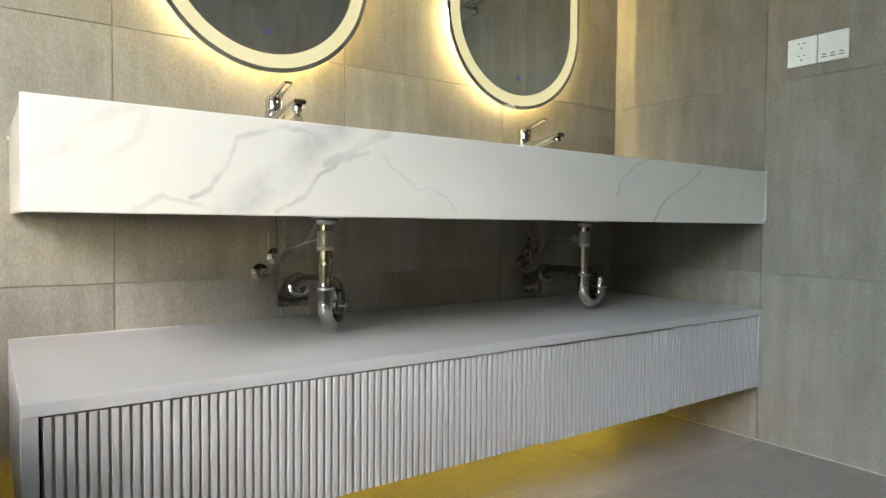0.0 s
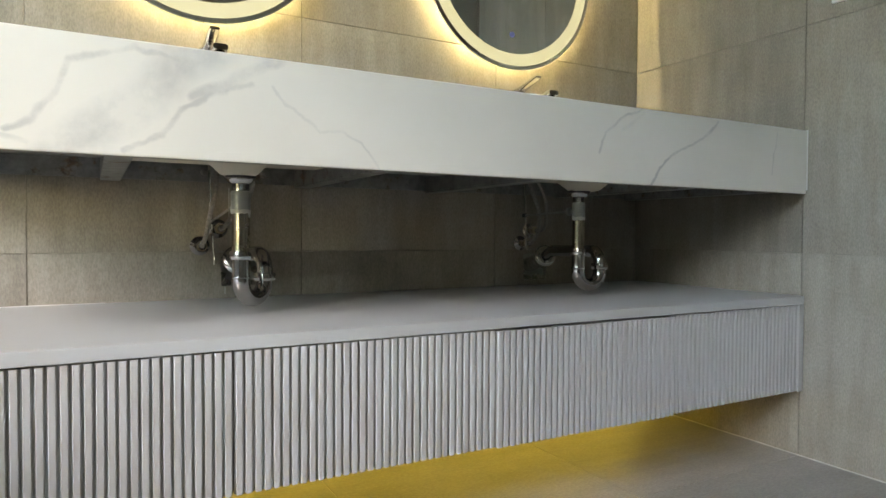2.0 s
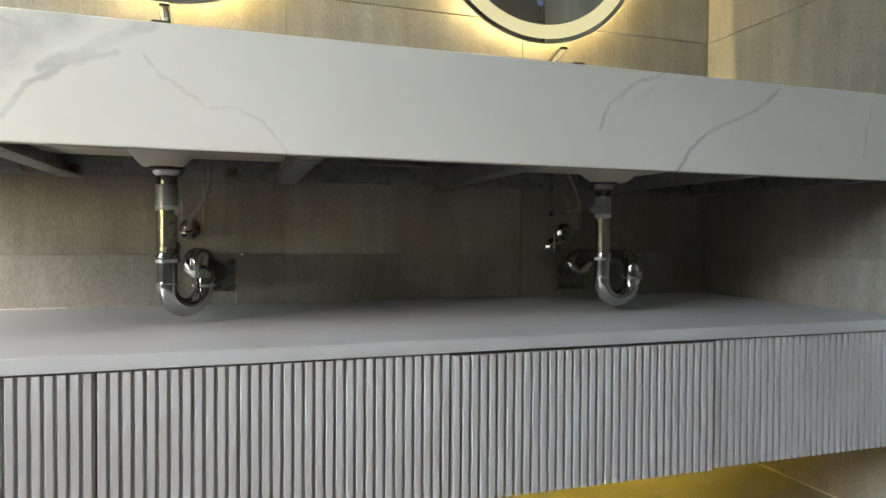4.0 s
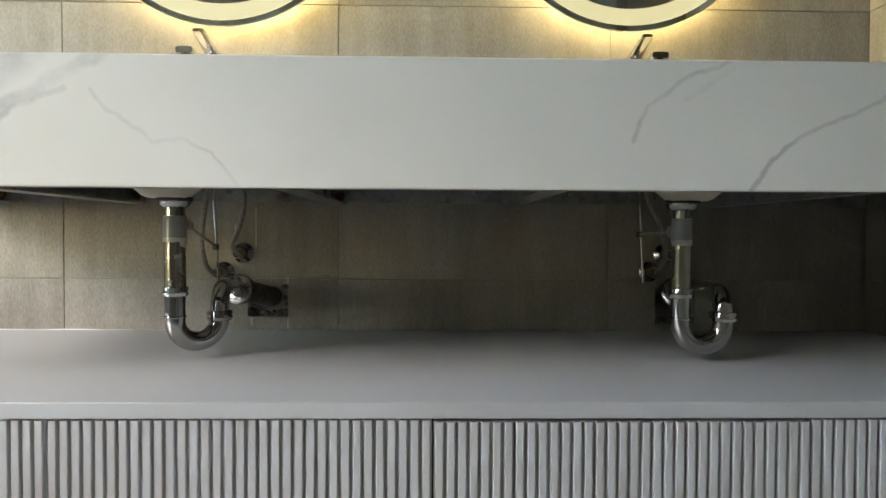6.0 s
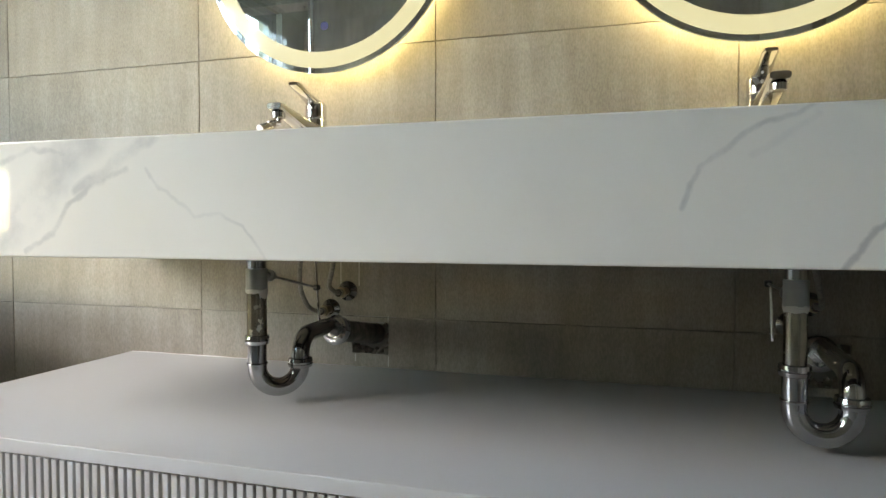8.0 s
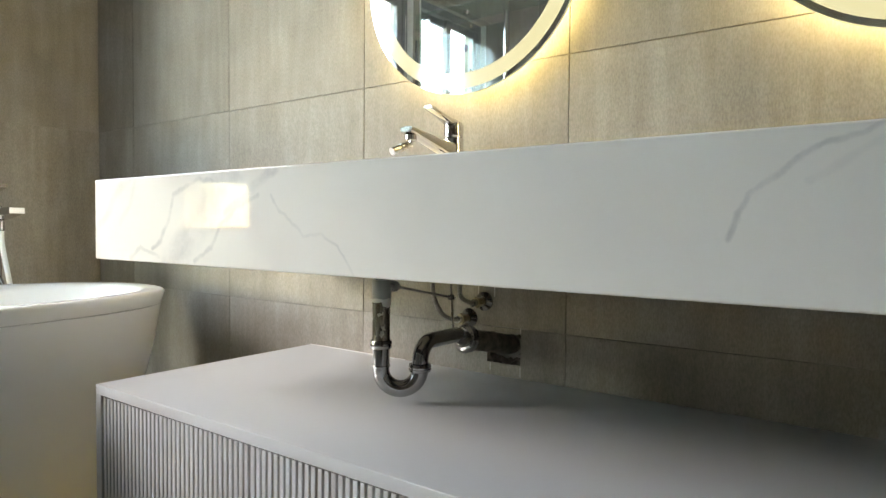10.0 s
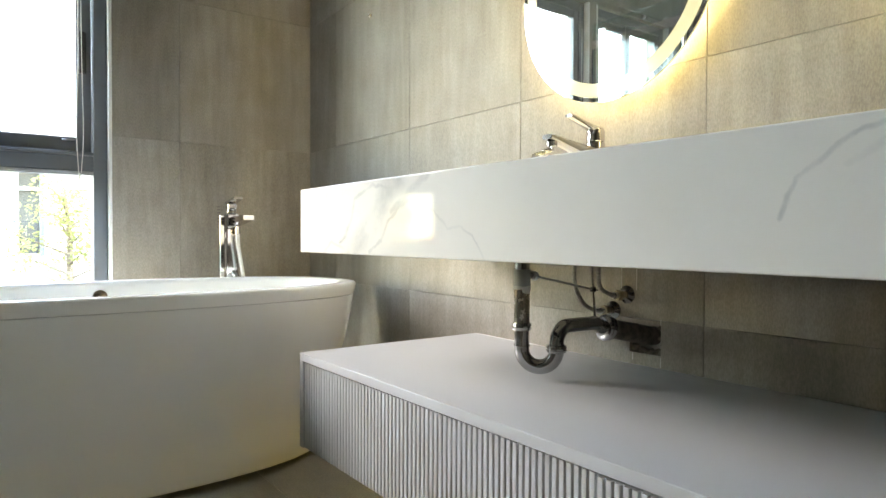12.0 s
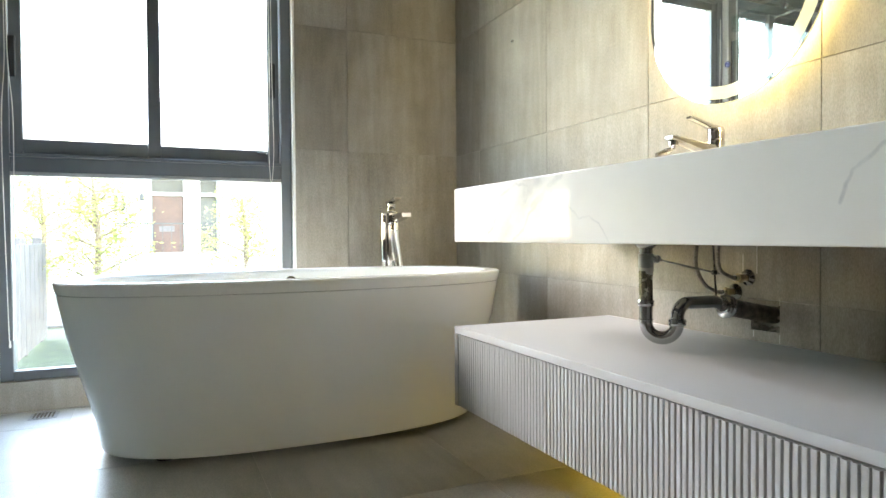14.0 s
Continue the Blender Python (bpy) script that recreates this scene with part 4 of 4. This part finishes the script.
# ---- outside: lawn, fence, house across, trees ----
LAWN = plain("lawn", (0.05, 0.062, 0.03), 0.9, vary=0.45, scale=6, bumpy=0.9)
HOUSE_WALL = plain("pale_house_wall", (0.5, 0.49, 0.47), 0.85, vary=0.06, scale=1.5)
ROOF = plain("roof_underside", (0.60, 0.50, 0.45), 0.8, vary=0.2, scale=2)
HOUSE_DOOR = plain("red_brown_door", (0.06, 0.028, 0.02), 0.55, vary=0.25, scale=5)
HOUSE_GLASS = plain("far_window_glass", (0.07, 0.068, 0.064), 0.6, vary=0.3, scale=1.2, spec=0.2)
FENCE = plain("grey_fence_boards", (0.085, 0.078, 0.082), 0.7, vary=0.25, scale=5)
BARK = plain("tree_bark", (0.16, 0.12, 0.085), 0.9, vary=0.35, scale=25, bumpy=0.9)


def leaf_material():
    m, nt, ln, b = material("yellow_green_leaf")
    g = nt.new("ShaderNodeNewGeometry")
    ln.new(ramp(nt, ln, g.outputs["Random Per Island"], ((0.0, (0.08, 0.09, 0.035)), (0.5, (0.14, 0.15, 0.06)), (1.0, (0.21, 0.20, 0.09)))), b.inputs["Base Color"])
    b.inputs["Roughness"].default_value = 0.5
    t = nt.new("ShaderNodeBsdfTranslucent")
    t.inputs[0].default_value = (0.34, 0.35, 0.12, 1)
    x = nt.new("ShaderNodeMixShader")
    x.inputs[0].default_value = 0.45
    ln.new(b.outputs[0], x.inputs[1])
    ln.new(t.outputs[0], x.inputs[2])
    ln.new(x.outputs[0], nt["Material Output"].inputs[0])
    return m


LEAF = leaf_material()
GZ = -0.35
ground = tagged(part("ground", boxed((-400, -400, GZ - 0.3), (400, 400, GZ)), LAWN), "bright mown lawn outside the window", "ground", kind="structure")
lane = tagged(part("pavement", boxed((-9.0, -30, GZ + 0.001), (-7.2, 30, GZ + 0.03)), FENCE), "grey paved lane between the gardens", "pavement", kind="structure")


def house(x, y0, y1, eave, ridge, entrance):
    """A pale house front that faces the bathroom window."""
    h = thing("house", "pale house across the garden with a brown door and railed terrace" if entrance else "pale far house with grey windows and brown roof", "house", "houses across the garden", at=(x, (y0 + y1) / 2, GZ))
    yc = (y0 + y1) / 2
    inv = Matrix.Translation((-x, -yc, -GZ))

    def hp(name, lo, hi, mat, parent=None, bevel=0.0):
        o = part(name, boxed(lo, hi, bevel, 1), mat, parent or h)
        if parent is None:
            o.matrix_parent_inverse = inv
        else:
            o.matrix_parent_inverse = Matrix()
        return o
    wins = [(0.6, 1.5, 0.75, 2.0), (-2.2, -0.78, 0.35, 2.05), (-4.4, -3.5, 0.75, 2.0), (2.6, 3.5, 0.75, 2.0)]
    if entrance:
        wins = wins[:2] + [(-3.50, -3.38, 1.40, 1.70), (-3.28, -3.09, 1.28, 1.70), (-2.91, -2.58, 1.22, 1.68), (2.6, 3.5, 0.75, 2.0)]
    else:
        wins = [(a, b, c + eave - 2.9, d + eave - 2.9) for a, b, c, d in wins]
    rects = [(y0, y1, GZ, eave)]
    for wn in wins:
        rects = cut(rects, (wn[0] + yc, wn[1] + yc, wn[2], wn[3]))
    bm = bmesh.new()
    for a, b, c, d in rects:
        box(bm, (x - 0.3, a, c), (x, b, d))
    o = part("wall", bm, HOUSE_WALL, h)
    o.matrix_parent_inverse = inv
    hp("back_volume", (x - 6, y0, GZ), (x - 0.32, y1, eave), HOUSE_WALL)
    bm = bmesh.new()
    a = [bm.verts.new((px, y0 - 0.7, pz)) for px, pz in ((x + 0.7, eave - 0.15), (x - 3.2, ridge), (x - 7, eave - 0.15), (x - 7, eave), (x - 3.2, ridge + 0.18), (x + 0.7, eave))]
    b = [bm.verts.new((v.co.x, y1 + 0.7, v.co.z)) for v in a]
    skin(bm, [a, b])
    o = part("roof", bm, ROOF, h)
    o.matrix_parent_inverse = inv
    for k, (a, b, c, d) in enumerate(wins):
        w = hp("window" if k != 1 or not entrance else "entrance", (x - 0.22, a + yc, c), (x - 0.18, b + yc, d), HOUSE_GLASS)
        m = min(0.07, (b - a) * 0.2)
        for lo, hi in (((x - 0.17, a + yc, c), (x - 0.08, a + yc + m, d)), ((x - 0.17, b + yc - m, c), (x - 0.08, b + yc, d)),
                       ((x - 0.17, a + yc + m + 0.001, d - 0.07), (x - 0.08, b + yc - m - 0.001, d)), ((x - 0.17, a + yc + m + 0.001, c), (x - 0.08, b + yc - m - 0.001, c + 0.06)),
                       ((x - 0.17, (a + b) / 2 + yc - m * 0.4, c + 0.061), (x - (0.06 if k == 1 and entrance else 0.08), (a + b) / 2 + yc + (0.30 if k == 1 and entrance else m * 0.4), d - 0.071))):
            hp("frame", lo, hi, ALU if entrance and k == 1 and hi[1] - lo[1] < 0.2 else HOUSE_WALL if entrance and k == 1 and hi[2] - lo[2] > 0.2 else ALU_PALE, w)
        if k == 1 and entrance:
            hp("door_leaf", (x - 0.175, a + yc + 0.08, c + 0.06), (x - 0.12, (a + b) / 2 + yc - 0.04, d - 0.45), HOUSE_DOOR, w)
            hp("frame", (x - 0.17, a + yc + 0.071, d - 0.44), (x - 0.08, b + yc - 0.071, d - 0.37), ALU_PALE, w)
            hp("door_panel", (x - 0.12, a + yc + 0.2, c + 0.5), (x - 0.11, a + yc + 0.5, c + 0.62), FENCE, w)
        else:
            hp("sill", (x + 0.001, a + yc - 0.08, c - 0.07), (x + 0.08, b + yc + 0.08, c - 0.01), HOUSE_WALL, w)
    if not entrance:
        return h
    lamp = hp("wall_lamp", (x + 0.001, -1.75, 1.60), (x + 0.05, -1.68, 1.64), ALU_DARK)
    hp("lantern", (x + 0.052, -1.76, 1.49), (x + 0.14, -1.67, 1.62), ALU_DARK, lamp, 0.015)
    hp("terrace", (x + 0.0, yc - 3.0, GZ + 0.001), (x + 1.4, yc + 1.6, 0.15), HOUSE_WALL)
    r = hp("railing", (x + 1.32, yc - 2.75, 0.98), (x + 1.35, yc - 1.0, 1.005), ALU_DARK)
    for k in range(12):
        hp("baluster", (x + 1.33, yc - 2.74 + k * 0.157, 0.151), (x + 1.342, yc - 2.73 + k * 0.157, 0.979), ALU_DARK, r)
    return h


house(-13.0, -3.4, 4.6, 2.6, 4.0, True)
house(-24.0, 1.5, 10.5, 5.2, 7.2, False)
house(-20.0, -13.0, -5.0, 4.2, 6.0, False)


def tree(x, y, height, spread, seed, dense=900):
    rng = random.Random(seed)
    t = thing("garden_tree", "young garden tree with light yellow-green leaves", "tree", "trees in the garden", at=(x, y, GZ))
    bm = bmesh.new()
    tube(bm, [(0, 0, 0), (0.03, 0.02, height * 0.3), (-0.02, 0.03, height * 0.6), (0.02, -0.02, height * 0.92)], (0.05, 0.042, 0.03, 0.01), 8)
    tips = []
    for k in range(16):
        z = height * (0.26 + 0.6 * k / 15)
        a = k * 2.4 + rng.random()
        ln_ = spread * (0.55 + 0.45 * rng.random()) * (1.05 - 0.55 * k / 15)
        mid = Vector((math.cos(a) * ln_ * 0.5, math.sin(a) * ln_ * 0.5, z + 0.12 * ln_))
        tip = Vector((math.cos(a) * ln_, math.sin(a) * ln_, z + 0.35 * ln_))
        tube(bm, [(0, 0, z - 0.05), mid, tip], (0.016, 0.010, 0.004), 6)
        tips += [mid, tip, (mid + tip) / 2, tip + Vector((0, 0, 0.05))]
    part("trunk", bm, BARK, t)
    verts, faces = [], []
    for _ in range(dense * 2):
        c = rng.choice(tips) + Vector((rng.gauss(0, 0.12), rng.gauss(0, 0.12), rng.gauss(0, 0.10))) * spread
        u = Vector((rng.gauss(0, 1), rng.gauss(0, 1), rng.gauss(0, 0.5))).normalized()
        v = u.orthogonal().normalized()
        s = 0.015 + 0.017 * rng.random()
        i = len(verts)
        verts += [c - u * s, c + v * s * 0.5 + u * 0.1 * s, c + u * s, c - v * s * 0.5 + u * 0.1 * s]
        faces.append((i, i + 1, i + 2, i + 3))
    me = bpy.data.meshes.new("crown")
    me.from_pydata(verts, [], faces)
    me.materials.append(LEAF)
    crown = new("crown", me)
    crown.parent = t


tree(-6.3, -2.08, 1.9, 0.7, 3, 1612)
tree(-6.6, -0.48, 1.75, 0.7, 5, 1248)
tree(-8.6, -2.9, 2.0, 0.8, 7, 1612)
tree(-5.2, 0.65, 1.6, 0.5, 11, 1092)
tree(-7.6, -3.7, 2.1, 0.8, 13, 1300)
tree(-6.2, -3.95, 2.2, 0.95, 17, 2400)
tree(-7.6, -5.2, 2.5, 1.05, 19, 2400)
tree(-9.4, -6.9, 2.9, 1.2, 23, 2400)

fence = thing("garden_fence", "grey upright board fence beside the lawn", "fence", at=(-4.3, -2.55, GZ))
for k in range(8):
    part("board", boxed((-0.25 - k * 0.24, -0.012, 0.04), (-0.03 - k * 0.24, 0.012, 1.02), 0.004, 1), FENCE, fence)
for k in range(3):
    part("post", boxed((-0.08 - k * 0.9, -0.09, 0.0), (-0.0 - k * 0.9, -0.014, 1.08), 0.004, 1), FENCE, fence)

# ---- tiles, laid last ----
TILE_MESH = {}


def tile(parent, w, h, mat, m):
    key = (round(w, 4), round(h, 4), mat.name)
    if key not in TILE_MESH:
        bm = bmesh.new()
        a, b, c = w / 2, h / 2, 0.0006
        loops = [[bm.verts.new((x, y, z)) for x, y in ((-p, -q), (p, -q), (p, q), (-p, q))] for p, q, z in ((a, b, -TILE_T + 0.0005), (a, b, -c), (a - c, b - c, 0))]
        for l0, l1 in zip(loops, loops[1:]):
            for i in range(4):
                bm.faces.new((l0[i], l0[(i + 1) % 4], l1[(i + 1) % 4], l1[i]))
        bm.faces.new(loops[2])
        me = bpy.data.meshes.new("tile")
        bm.to_mesh(me)
        bm.free()
        me.materials.append(mat)
        TILE_MESH[key] = me
    o = new("tile", TILE_MESH[key])
    o.parent = parent
    o.matrix_local = m


def spans(lo, hi, start, step):
    k = math.ceil((lo - start) / step - 1e-6)
    marks = [lo]
    while start + k * step < hi - 1e-6:
        if start + k * step > lo + 1e-6:
            marks.append(start + k * step)
        k += 1
    return list(zip(marks, marks[1:] + [hi]))


def lay(parent, place, turn, u_lo, u_hi, holes):
    rng = random.Random(parent.name)
    for z0, z1 in zip(ROWS_Z, ROWS_Z[1:]):
        for u0, u1 in spans(u_lo, u_hi, 0.0, 0.6):
            rects = [(u0, u1, max(z0, 0.001), z1)]
            for hole in holes:
                rects = cut(rects, hole)
            if len(rects) > 1:
                # one tile with a piece sawn out of it
                sign = 1 if (place(1, 0, 0) - place(0, 0, 0)).dot(turn.col[0].to_3d()) > 0 else -1
                um, zm, j, bm = (u0 + u1) / 2, (z0 + z1) / 2, JOINT / 2, bmesh.new()
                for a, b, c, d in rects:
                    a, b = max(a, u0 + j), min(b, u1 - j)
                    c, d = max(c, z0 + j, 0.001), min(d, z1 - j)
                    if b - a > 0.006 and d - c > 0.006:
                        xs = sorted((sign * (a - um), sign * (b - um)))
                        box(bm, (xs[0], c - zm, -TILE_T + 0.0005), (xs[1], d - zm, 0))
                o = new("tile", finish(bm, "tile", WALL_TILE))
                o.parent = parent
                o.matrix_local = Matrix.Translation(place(um, rng.uniform(0, 0.0006), zm)) @ turn
                continue
            for a, b, c, d in rects:
                if b - a < 0.006 or d - c < 0.006:
                    continue
                proud = rng.uniform(0, 0.0006)
                tile(parent, b - a - JOINT, d - c - JOINT, WALL_TILE, Matrix.Translation(place((a + b) / 2, proud, (c + d) / 2)) @ turn)


X, Y, Z = Vector((1, 0, 0)), Vector((0, 1, 0)), Vector((0, 0, 1))


def facing(right, out):
    m = Matrix.Identity(4)
    up = out.cross(right)
    for i, v in enumerate((right, up, out)):
        for j in range(3):
            m[j][i] = v[j]
    return m


lay(north, on_north, facing(X, -Y), WEST, EAST, HOLES)
lay(west, on_west, facing(Y, X), SOUTH, 0.0, [WINDOW_A, WINDOW_B])
lay(east, on_east, facing(-Y, -X), SOUTH, 0.0, [DOOR])
lay(south, on_south, facing(-X, Y), WEST, EAST, [])
frng = random.Random(4)
for x0, x1 in spans(WEST, EAST, 0.0, 0.6):
    for y0, y1 in spans(SOUTH, 0.0, 0.0, 0.6):
        tile(floor, x1 - x0 - JOINT, y1 - y0 - JOINT, FLOOR_TILE, Matrix.Translation(((x0 + x1) / 2, (y0 + y1) / 2, -frng.uniform(0, 0.0006))))
# tiles in the window reveals: sill tops
for y0, y1, z0, z1 in (WINDOW_A, WINDOW_B):
    s = tagged(part("window_sill", boxed((WEST - 0.2, y0 + 0.0005, z0 - 0.0005), (WEST - 0.001, y1 - 0.0005, z0 + 0.0015)), WALL_TILE), "flat tiled ledge below the window", "sill", kind="structure")
